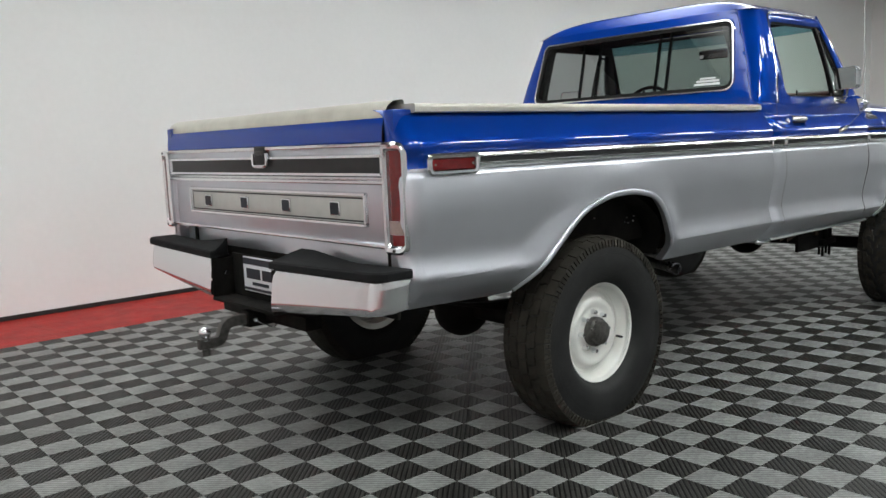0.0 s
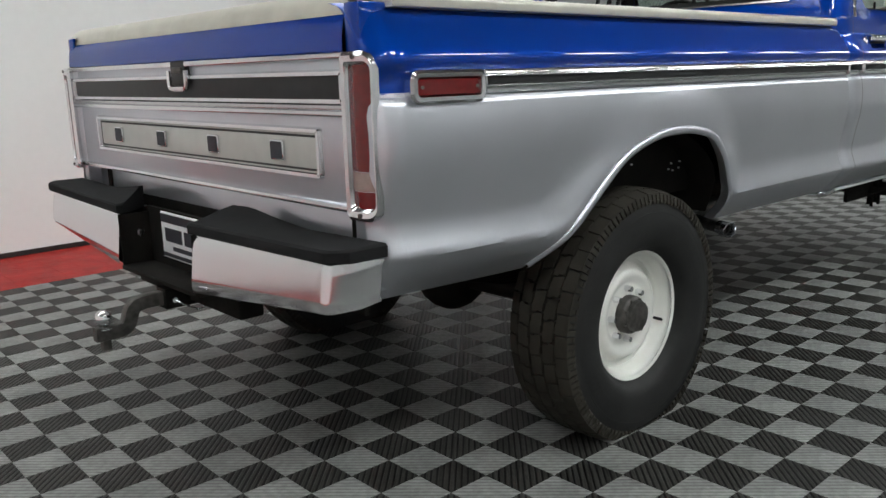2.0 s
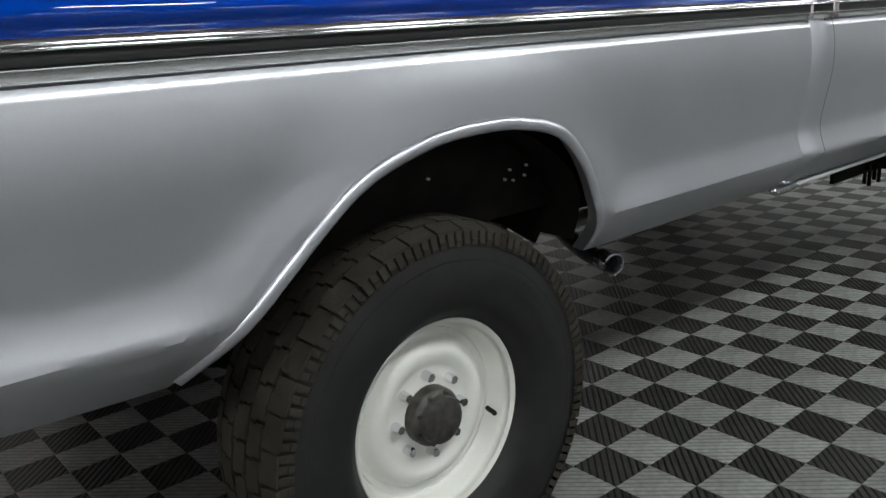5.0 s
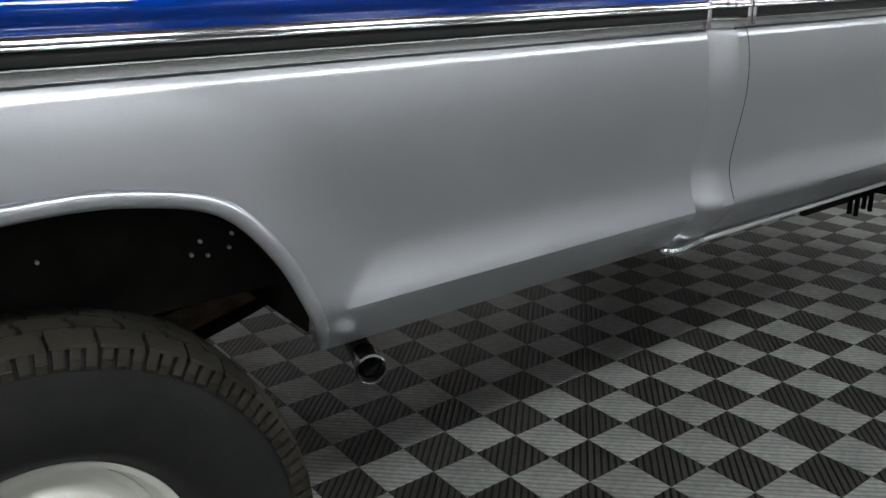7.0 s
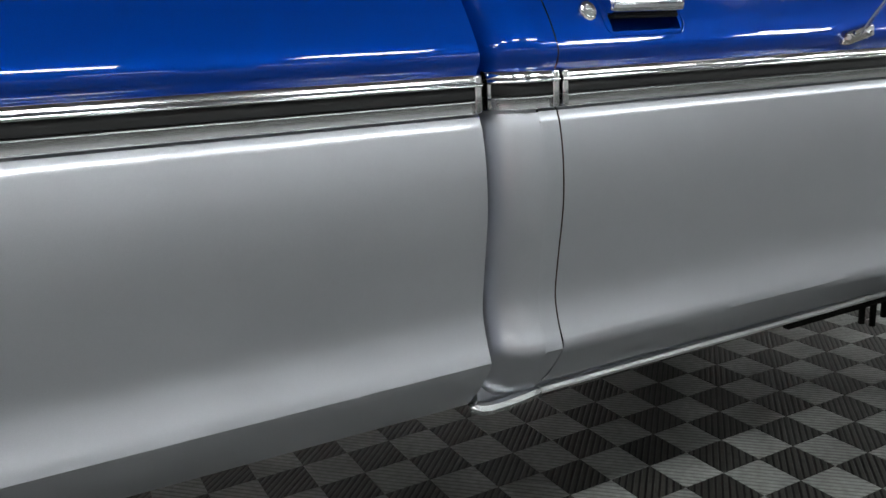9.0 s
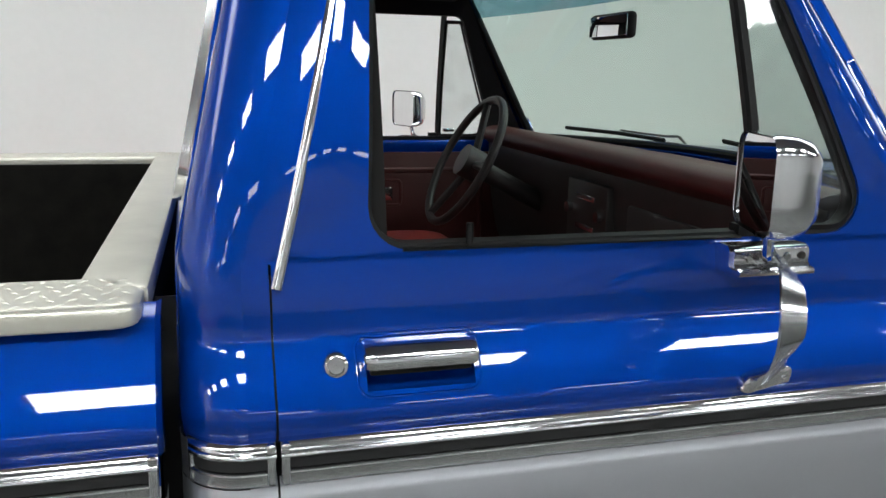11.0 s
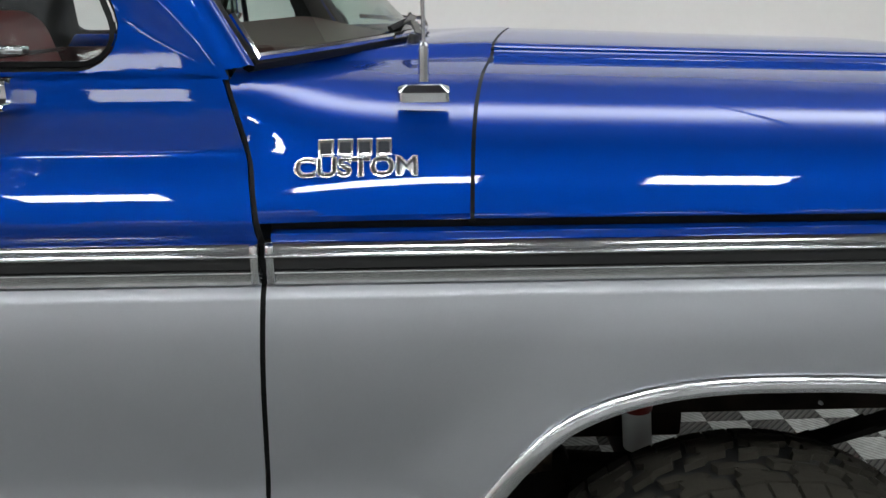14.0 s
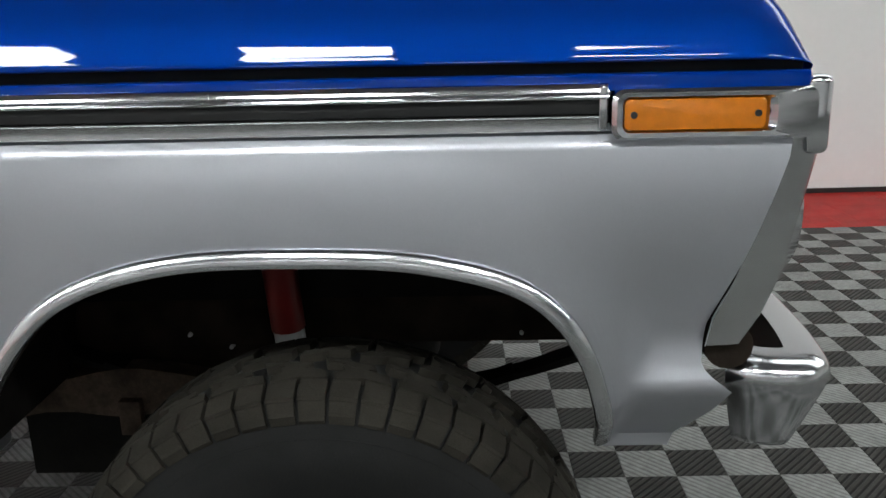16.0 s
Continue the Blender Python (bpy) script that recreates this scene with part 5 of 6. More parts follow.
cyl(bm, (-1.16, -0.06, 0.534), (-1.16, 0.06, 0.534), 0.009, n=10)
tube(bm, smooth_path([(-1.16, -0.055, 0.534), (-1.14, -0.09, 0.52), (-1.10, -0.10, 0.50), (-1.06, -0.06, 0.50)], 4), 0.003, 6)
body("hitch_pin", bm, CHROME, hitch)

# ---- mirrors
def mirror(s):
    base = BM()
    # channel bracket: an upright plate with a flange along its foot
    prof = [(0.925, 1.437), (0.972, 1.437), (0.978, 1.434), (0.980, 1.428), (0.980, 1.412), (0.984, 1.407), (0.994, 1.405), (0.996, 1.401), (0.994, 1.397), (0.928, 1.395)]
    vs = grid(base, [[(x, s * (0.95 + (y - 0.95) * k), z) for y, z in prof] for x, k in ((2.264, 0.7), (2.267, 1.0), (2.393, 1.0), (2.396, 0.7))], closed=True)
    base.faces.new(vs[0])
    base.faces.new(vs[-1][::-1])
    m = body("door_mirror", base, CHROME, truck, "chrome west-coast style door mirror on a strap arm")
    for x in (2.290, 2.355, 2.380):
        bm = BM()
        cyl(bm, (x, s * 0.979, 1.422), (x, s * 0.984, 1.422), 0.0065, 0.005, n=12)
        body("screw", bm, HUB if x > 2.37 else CHROME, m)
    bm = BM()
    pts = smooth_path([(2.335, s * 0.985, 1.424), (2.288, s * 1.06, 1.428), (2.248, s * 1.125, 1.425), (2.224, s * 1.163, 1.405), (2.224, s * 1.166, 1.368), (2.247, s * 1.128, 1.330), (2.283, s * 1.070, 1.288), (2.314, s * 1.022, 1.252)], 6)
    ribbon(bm, pts, (-0.31, s * 0.95, 0.3), 0.034, 0.003)
    body("strap_arm", bm, ALU, m, "bent aluminium strap")
    bm = BM()
    rows = []
    for d, k in ((0.0, 1.0), (0.012, 1.0), (0.018, 0.94), (0.0205, 0.80)):
        lp = rounded_loop([(2.319 - 0.042 * k, 1.2445 - 0.0135 * k), (2.319 + 0.042 * k, 1.2445 - 0.0135 * k), (2.319 + 0.042 * k, 1.2445 + 0.0135 * k), (2.319 - 0.042 * k, 1.2445 + 0.0135 * k)], [0.0125 * k] * 4, 4, 5)
        rows.append([Vector((p[0], s * (0.9945 + d), p[1] + 0.008 * (p[0] - 2.319) / 0.04)) for p in lp])
    vs = grid(bm, rows, closed=True)
    bm.faces.new(vs[-1])
    for x in (2.292, 2.347):
        cyl(bm, (x, s * 1.014, 1.2445), (x, s * 1.018, 1.2445), 0.006, 0.0045, 10)
    body("strap_foot", bm, CHROME, m)
    bm = BM()
    tube(bm, smooth_path([(2.32, s * 0.98, 1.42), (2.30, s * 1.01, 1.428), (2.278, s * 1.035, 1.445), (2.27, s * 1.045, 1.475)], 4), 0.008, 8)
    body("mirror_stem", bm, CHROME, m)
    # head: a rounded shell, open towards the rear
    bm = BM()
    rows = []
    prof = [(0.0, 0.98), (0.008, 1.0), (0.03, 0.98), (0.05, 0.90), (0.066, 0.70), (0.074, 0.38), (0.076, 0.02)]
    for d, k in prof:
        lp = rounded_loop([(-0.0775 * k, -0.066 * k), (0.0775 * k, -0.066 * k), (0.0775 * k, 0.066 * k), (-0.0775 * k, 0.066 * k)], [0.026 * k] * 4, 4, 6)
        rows.append([Vector((d, p[0], p[1])) for p in lp])
    grid(bm, rows, closed=True)
    turn = Matrix.Translation((2.238, s * 1.045, 1.540)) @ Matrix.Rotation(s * radians(18), 4, "Z")
    bmesh.ops.transform(bm, matrix=turn, verts=bm.verts)
    body("mirror_head", bm, CHROME, m, "rounded chrome mirror shell")
    bm = BM()
    lp = rounded_loop([(-0.073, -0.062), (0.073, -0.062), (0.073, 0.062), (-0.073, 0.062)], [0.022] * 4, 4, 6)
    bm.faces.new([bm.verts.new(turn @ Vector((0.004, p[0], p[1]))) for p in lp])
    body("mirror_glass", bm, MIRROR, m, "mirror glass", False)


mirror(-1)
mirror(1)

# ---- antenna, wipers
bm = BM()
lp = rounded_loop([(2.898, -0.90), (2.972, -0.90), (2.972, -0.862), (2.898, -0.862)], [0.008] * 4, 3, 3)
vs = grid(bm, [[Vector((p[0], p[1], 1.398 + 0.25 * (p[1] + 0.88))) for p in lp], [Vector((p[0], p[1], 1.410 + 0.2 * (p[1] + 0.88))) for p in lp],
               [Vector((2.935 + (p[0] - 2.935) * 0.7, -0.88 + (p[1] + 0.88) * 0.6, 1.416)) for p in lp]], closed=True)
bm.faces.new(vs[-1])
ant = body("antenna", bm, CHROME, truck, "chrome whip antenna on a small base")
bm = BM()
tube(bm, [(2.935, -0.878, 1.42), (2.936, -0.876, 1.47), (2.936, -0.875, 1.475), (2.93, -0.86, 2.2)], [0.008, 0.007, 0.003, 0.0022], 8)
body("antenna_mast", bm, ALU, ant)
for y0 in (-0.40, 0.30):
    pv = Vector((2.685 + 0.25 * (1 - (abs(y0) / 0.885) ** 1.8) + 0.045, y0, 1.448))
    bm = BM()
    cyl(bm, pv, pv + Vector((0.006, 0, 0.022)), 0.014, 0.011, 14)
    w = body("wiper", bm, HUB, truck, "dark windshield wiper resting at the glass foot")
    bm = BM()
    mid = shield((y0 + 0.20) / 0.885, 0.05, 0.028)
    ribbon(bm, [pv + Vector((0.012, -0.03, 0.022)), pv + Vector((0.004, 0.0, 0.044)), pv + Vector((-0.01, 0.05, 0.040)), mid], (0.3, 0, 1), 0.016, 0.004)
    body("wiper_arm", bm, HUB, w)
    bm = BM()
    ribbon(bm, [shield((y0 + 0.0) / 0.885, 0.03, 0.012), shield((y0 + 0.2) / 0.885, 0.05, 0.014), shield((y0 + 0.42) / 0.885, 0.07, 0.012)], (1, 0, 0.6), 0.012, 0.006)
    body("wiper_blade", bm, SEAL, w)

# ---- wheels
R_T = 0.418


def wheel(floor_z, inset=0.0, rs=1.0, n=40, lugs=2, stepped=False):
    bm = BM()
    # rim: outer flange at the negative y side
    lathe(bm, [(0.212, -0.110), (0.222, -0.116), (0.226, -0.110), (0.222, -0.100), (0.212, -0.098), (0.206, -0.088), (0.199, -0.06), (0.190, -0.045), (0.176, -0.040),
               (0.166, -0.046), (0.158, -0.066), (0.146, -0.078), (0.128, -0.078), (0.112, -0.066), (0.100, -0.060), (0.080, -0.062), (0.070, -0.066), (0.0, -0.066)], 96)
    for v in bm.verts:
        v.co.y += inset
        v.co.x, v.co.z = v.co.x * rs, v.co.z * rs
    lathe(bm, [(0.19 * rs, -0.05 + inset), (0.19 * rs, 0.10), (0.222 * rs, 0.108)], 48)
    rim = part("wheel", bm, WHITE_RIM, truck, "white steel wheel with an all-terrain tyre", 50)
    bm = BM()
    prof = smooth_path([(0.217 * rs, -0.105 + inset), (0.228 * rs, -0.116 + inset * 0.9), (0.255 - 0.225 * (1 - rs), -0.131 + inset * 0.35), (0.30, -0.135), (0.345, -0.132), (0.378, -0.125), (0.398, -0.114), (0.404, -0.100)], 3)
    prof = [(float(a), float(b)) for a, b in prof] + [(0.405, 0.0)] + [(float(a), -float(b)) for a, b in prof[::-1]]
    lathe(bm, prof, 96)
    for v in bm.verts:
        v.co.z = max(v.co.z, floor_z + 0.002)
    part("tyre", bm, TYRE, rim, "black rubber tyre with a dusty tread", 40)
    for r in (0.343,):
        bm = BM()
        y = -0.1325 if r < 0.3 else -0.1315 + (r - 0.343) * 0.25
        lathe(bm, [(r - 0.003, y + 0.004), (r - 0.0015, y - 0.0012), (r + 0.0015, y - 0.0012), (r + 0.003, y + 0.004)], 96)
        part("sidewall_rib", bm, TYRE, rim)
    # raised sidewall marks
    bm = BM()
    for a0, a1 in ((20, 62), (200, 242)):
        k = 0
        a = a0
        while a < a1:
            w = 2.6 if k % 5 else 1.2
            rows = []
            for aa in np.linspace(a, a + w, 3):
                c, sn = math.cos(radians(aa)), math.sin(radians(aa))
                rows.append([(r * c, -0.137, r * sn) for r in (0.298, 0.328)])
            grid(bm, rows)
            a += w + 1.4
            k += 1
    tagged(part("sidewall_lettering", bm, TYRE, rim), kind="stuff")
    # tread blocks: broad shoulder blocks, and stepped blocks that interlock in three inner lanes
    bm = BM()
    da = 2 * math.pi / n

    def crown(y):
        return R_T - 0.010 * (abs(y) / 0.13) ** 6 - 0.004 * (abs(y) / 0.13) ** 2

    def block(outline):
        """outline: (angle step, y) pairs; raised from the carcass to the crown, slightly tapered."""
        ca, cy = sum(p[0] for p in outline) / len(outline), sum(p[1] for p in outline) / len(outline)
        low, high = [], []
        for a, y in outline:
            low.append(bm.verts.new((0.401 * math.cos(a * da), y, 0.401 * math.sin(a * da))))
            a, y = ca + (a - ca) * 0.97, cy + (y - cy) * 0.97
            r = crown(y)
            high.append(bm.verts.new((r * math.cos(a * da), y, r * math.sin(a * da))))
        m = len(outline)
        for q in range(m):
            bm.faces.new((low[q], low[(q + 1) % m], high[(q + 1) % m], high[q]))
        bm.faces.new(high)
    for k in range(n):
        for sg, ph in ((-1, 0.0), (1, 0.45)):
            a = k + ph
            if stepped:
                # pairs of short shoulder blocks beside long, slanting, interlocking inner blocks
                block([(a + 0.03, sg * 0.128), (a + 0.03, sg * 0.089), (a + 0.47, sg * 0.083), (a + 0.47, sg * 0.128)])
                block([(a + 0.52, sg * 0.128), (a + 0.52, sg * 0.085), (a + 0.97, sg * 0.090), (a + 0.97, sg * 0.128)])
                block([(a + 0.04, sg * 0.083), (a + 0.10, sg * 0.056), (a + 0.42, sg * 0.050), (a + 0.50, sg * 0.040), (a + 0.88, sg * 0.034), (a + 0.82, sg * 0.056), (a + 0.98, sg * 0.066), (a + 0.96, sg * 0.084), (a + 0.50, sg * 0.077)])
                b = a + 0.30
                block([(b, sg * 0.046), (b + 0.06, sg * 0.026), (b + 0.42, sg * 0.022), (b + 0.52, sg * 0.012), (b + 0.90, sg * 0.006), (b + 0.84, sg * 0.026), (b + 0.52, sg * 0.031), (b + 0.44, sg * 0.043)])
            else:
                # close-set bricks with narrow, slightly jogged grooves
                w = 0.97 if k % 3 else 0.94
                block([(a + 0.03, sg * 0.128), (a + 0.03, sg * 0.086), (a + 0.45, sg * 0.086), (a + 0.50, sg * 0.082), (a + w, sg * 0.082), (a + w, sg * 0.128)])
                b = a + 0.36
                block([(b + 0.03, sg * 0.080), (b + 0.03, sg * 0.060), (b + 0.11, sg * 0.056), (b + 0.11, sg * 0.034), (b + 0.55, sg * 0.034), (b + 0.60, sg * 0.030), (b + 1.04, sg * 0.030), (b + 1.04, sg * 0.052), (b + 0.96, sg * 0.056), (b + 0.96, sg * 0.077), (b + 0.52, sg * 0.077), (b + 0.48, sg * 0.080)])
        if not stepped:
            b = k + 0.15
            block([(b, -0.025), (b + 0.52, -0.025), (b + 0.56, -0.021), (b + 0.93, -0.021), (b + 0.93, 0.0), (b + 0.99, 0.004), (b + 0.99, 0.025), (b + 0.50, 0.025), (b + 0.46, 0.021), (b + 0.06, 0.021), (b + 0.06, 0.002), (b, -0.002)])
    # shoulder lugs running down the sidewall
    st = 2 * math.pi / (n * lugs)
    foot = 0.372 if stepped else 0.376
    for sgn in (-1, 1):
        for k in range(n * lugs):
            a0, wd = (k + 0.06) * st, st * (0.86 if stepped else 0.66)
            pr = [(0.404, sgn * 0.124), (0.399, sgn * 0.1285), (0.385, sgn * 0.1315), (foot + (0.008 if k % 2 else 0.0), sgn * 0.1345), (foot - 0.006, sgn * 0.1310)]
            grid(bm, [[(r * math.cos(a), y, r * math.sin(a)) for r, y in pr] for a in (a0, a0 + wd)])
            for a in (a0, a0 + wd):
                vv = [bm.verts.new((r * math.cos(a), y, r * math.sin(a))) for r, y in pr + [(0.375, sgn * 0.118)]]
                bm.faces.new(vv)
    for v in bm.verts:
        v.co.z = max(v.co.z, floor_z + 0.001)
    tagged(part("tread", bm, TREAD, rim, "dusty chunky tread blocks", False, weld=False), kind="stuff")
    bm = BM()
    lathe(bm, [(0.0, -0.128), (0.040, -0.128), (0.050, -0.122), (0.052, -0.105), (0.060, -0.10), (0.064, -0.092), (0.064, -0.06)], 24)
    for k in range(8):
        a = 2 * math.pi * (k + 0.5) / 8
        cyl(bm, (0.053 * math.cos(a), -0.10, 0.053 * math.sin(a)), (0.053 * math.cos(a), -0.110, 0.053 * math.sin(a)), 0.006, n=6)
    for v in bm.verts:
        v.co.y += inset
    part("hub", bm, HUB, rim, "oily dark steel hub")
    for k in range(8):
        a = 2 * math.pi * k / 8
        bm = BM()
        cyl(bm, (0.086 * math.cos(a), -0.060 + inset, 0.086 * math.sin(a)), (0.086 * math.cos(a), -0.088 + inset, 0.086 * math.sin(a)), 0.0115, 0.0095, 6)
        part("lug_nut", bm, CHROME, rim, "", 20)
    bm = BM()
    va = math.atan2(-0.054, 0.168)
    tube(bm, [(0.185 * math.cos(va), -0.055, 0.185 * math.sin(va)), (0.178 * math.cos(va), -0.08, 0.178 * math.sin(va)), (0.172 * math.cos(va), -0.098, 0.172 * math.sin(va))], 0.0055, 8)
    for v in bm.verts:
        v.co.y += inset
    part("valve", bm, SEAL, rim)
    return rim


w0 = wheel(-0.386 / 1.042, 0.029, 0.9645, 39, 3)
REAR_SIZE, FRONT_SIZE = Matrix.Diagonal((1.042, 0.92, 1.042, 1)), Matrix.Diagonal((1.005, 0.88, 1.005, 1))
w0.matrix_basis = pose(0.073, -0.845, 0.386) @ REAR_SIZE
copy_thing(w0, pose(0.073, 0.845, 0.386, 0, 0, 180) @ REAR_SIZE)
w1 = wheel(-0.382 / 1.005, 0.05, 0.84, 29, 2, True)
w1.matrix_basis = pose(3.472, -0.915, 0.382) @ FRONT_SIZE
copy_thing(w1, pose(3.472, 0.915, 0.382, 0, 0, 180) @ FRONT_SIZE)

# ---- undercarriage
for s in (-1, 1):
    bm = BM()
    box(bm, -1.05, 2.6, s * 0.40, s * 0.47, 0.60, 0.76, 0.008)
    box(bm, 2.55, 4.08, s * 0.40, s * 0.47, 0.66, 0.80, 0.008)
    box(bm, 2.56, 3.50, s * 0.41, s * 0.46, 0.60, 0.668, 0.008)
    fr = body("frame_rail", bm, RUST, truck, "rusty dark frame rail")
    for x0, x1, zc in ((-0.72, 0.68, 0.50), (2.84, 4.02, 0.56)):
        bm = BM()
        for k in range(4):
            f = 1 - 0.2 * k
            xm = (x0 + x1) / 2
            pts = [(xm + (x1 - x0) / 2 * f * u, s * 0.50, zc + 0.12 * u * u * f - 0.012 * k) for u in np.linspace(-1, 1, 13)]
            ribbon(bm, pts, (0, 0, 1), 0.06, 0.009)
        body("leaf_spring", bm, UNDER, fr, "dark leaf spring pack")
    # rear inner wheel house
    bm = BM()
    turn = np.linspace(0, math.pi * 0.93, 17)
    grid(bm, [[(0.04 + 0.51 * math.cos(a), s * y, 0.68 + 0.35 * math.sin(a)) for y in (0.955 - 0.07 * max(0.0, 1 - math.sin(a) * 2.2), 0.60)] for a in turn])
    bm.faces.new([bm.verts.new((0.04 + 0.51 * math.cos(a), s * 0.60, 0.68 + 0.35 * math.sin(a))) for a in turn])
    body("wheel_house", bm, UNDER, truck, "black rear inner wheel house")
    bm = BM()
    rows = []
    for a in np.linspace(0.05, math.pi - 0.05, 17):
        rows.append([(AXLE_F - 0.02 + 0.52 * math.cos(a), s * y, 0.70 + 0.33 * math.sin(a)) for y in (0.972 - 0.10 * max(0.0, 1 - math.sin(a) * 2.2), 0.58)])
    grid(bm, rows)
    box(bm, 2.90, 4.05, s * 0.56, s * 0.585, 0.80, 1.15)
    # low dark sheet, added in place of the shaded floor behind it
    box(bm, 2.78, 3.31, s * 0.50, s * 0.52, 0.40, 0.55)
    body("inner_fender", bm, UNDER, truck, "black front inner fender, with a low dark sheet added for shade")
    for x, z in ((3.122, 0.687), (3.205, 0.659), (3.801, 0.681)):
        bm = BM()
        cyl(bm, (x, s * 0.462, z), (x, s * 0.478, z), 0.005, 0.004, 8)
        body("bolt", bm, PALE, fr)
    # curved rear hanger of the front spring
    bm = BM()
    low = [(2.60, 0.49), (2.83, 0.545), (2.99, 0.532), (3.10, 0.55), (3.20, 0.565)]
    up = [(2.60, 0.57), (2.83, 0.606), (2.99, 0.638), (3.10, 0.628), (3.20, 0.606)]
    for q in (0, 1):
        grid(bm, [[(x, s * (0.53 - 0.05 * q), z) for x, z in smooth_path(row, 3)] for row in (low, up)])
    grid(bm, [[(x, s * yy, z) for x, z in smooth_path(up, 3)] for yy in (0.53, 0.48)])
    box(bm, 2.985, 3.03, s * 0.525, s * 0.55, 0.50, 0.575, 0.004)
    body("spring_hanger", bm, BROWN, truck, "dusty brown front spring hanger")
    bm = BM()
    cyl(bm, (3.354, s * 0.60, 0.748), (3.34, s * 0.62, 1.02), 0.032, n=16)
    sh = body("shock_absorber", bm, RED_SHOCK, truck, "red shock absorber with a pale lower boot")
    bm = BM()
    cyl(bm, (3.362, s * 0.598, 0.66), (3.354, s * 0.60, 0.748), 0.029, n=16)
    body("shock_boot", bm, PALE, sh)
    bm = BM()
    cyl(bm, (0.22, s * 0.56, 0.45), (0.36, s * 0.50, 0.80), 0.026, n=14)
    body("rear_shock", bm, UNDER, truck)
    bm = BM()
    box(bm, -0.40, 0.70, s * 0.585, s * 0.602, 0.712, 1.02)
    body("wheel_house_panel", bm, UNDER, truck, "black inner wall of the wheel house")
    # spring hanger and shackle behind the wheel
    bm = BM()
    ribbon(bm, [(0.40, s * 0.49, 0.600), (0.52, s * 0.49, 0.628), (0.66, s * 0.48, 0.655), (0.76, s * 0.47, 0.668)], (0, s, 0), 0.062, 0.03)
    body("spring_hanger", bm, BROWN, truck, "rusty brown spring hanger")
    bm = BM()
    ribbon(bm, [(0.66, s * 0.52, 0.672), (0.72, s * 0.53, 0.630), (0.78, s * 0.55, 0.585)], (0, s, 0), 0.05, 0.012)
    body("shackle", bm, UNDER, truck)
for x, dy in ((0.073, 0.0), (AXLE_F, 0.25)):
    bm = BM()
    cyl(bm, (x, -0.72, WHEEL_Z), (x, 0.72, WHEEL_Z), 0.045, n=18)
    bmesh.ops.create_uvsphere(bm, u_segments=18, v_segments=10, radius=0.15, matrix=Matrix.Translation((x, dy, WHEEL_Z)))
    part("axle", bm, UNDER, truck, "dark solid axle with a round differential")
bm = BM()
cyl(bm, (0.12, 0, 0.43), (1.75, 0, 0.58), 0.035, n=14)
cyl(bm, (1.95, 0.2, 0.56), (AXLE_F - 0.1, 0.25, 0.43), 0.028, n=14)
box(bm, 1.72, 2.30, -0.16, 0.28, 0.47, 0.75, 0.05, 3)
part("driveline", bm, UNDER, truck, "dark drive shafts and transfer case")
bm = BM()
box(bm, 2.30, 3.9, -0.32, 0.32, 0.62, 1.10, 0.06, 3)
part("engine", bm, UNDER, truck, "dark engine block")
bm = BM()
box(bm, 1.52, 2.62, -0.86, 0.86, 0.68, 0.72)
body("cab_floor", bm, UNDER, truck)
bm = BM()
pts = smooth_path([(1.9, -0.45, 0.56), (1.2, -0.50, 0.58), (0.85, -0.60, 0.60), (0.70, -0.78, 0.605), (0.645, -0.915, 0.600)], 6)
tube(bm, pts, 0.024, 14, caps=False)
ex = part("exhaust_pipe", bm, HUB, truck, "steel exhaust pipe with a bright rolled tip")
bm = BM()
d = Vector((-0.30, -0.95, -0.05)).normalized()
a = Vector((0.652, -0.905, 0.600))
q = d.to_track_quat("Y", "Z").to_matrix().to_4x4()
lathe(bm, [(0.026, -0.02), (0.0275, 0.03), (0.030, 0.036), (0.0275, 0.040), (0.025, 0.034), (0.0235, -0.02)], 28)
bmesh.ops.transform(bm, matrix=Matrix.Translation(a) @ q, verts=bm.verts)
part("exhaust_tip", bm, WORN_CHROME, ex, "bright exhaust tip")
# flat black disc stands for the shaded inside of the pipe
bm = BM()
cyl(bm, a - d * 0.016, a - d * 0.014, 0.0242, n=24)
part("soot", bm, UNDER, ex)

for s in (-1, 1):
    bm = BM()
    grid(bm, [[(2.93 + 0.02 * k, s * y, z) for y in (0.93, 0.60)] for k, z in enumerate((0.66, 0.80, 0.98, 1.10))])
    body("splash_apron", bm, UNDER, truck, "black splash apron behind the front wheel")
    bm = BM()
    box(bm, 3.16, 3.24, s * 0.46, s * 0.53, 0.44, 0.60, 0.02, 3)
    for k in range(4):
        cyl(bm, (3.13 + 0.055 * k, s * 0.51, 0.345 - 0.02 * (k % 2)), (3.13 + 0.055 * k, s * 0.51, 0.45), 0.010, n=8)
    box(bm, 3.10, 3.33, s * 0.47, s * 0.55, 0.415, 0.455, 0.012, 3)
    body("spring_clamp", bm, UNDER, truck, "dark spring clamp with hanging bolts")
# unseen tank and cross members, added to keep light off the floor below
bm = BM()
box(bm, -0.98, -0.50, -0.42, 0.42, 0.56, 0.76, 0.04, 3)
body("fuel_tank", bm, UNDER, truck, "dark unseen tank between the frame rails, added for shade below")
for x in (-0.45, 0.75, 1.45):
    bm = BM()
    box(bm, x, x + 0.09, -0.44, 0.44, 0.62, 0.75, 0.01)
    body("cross_member", bm, RUST, truck)

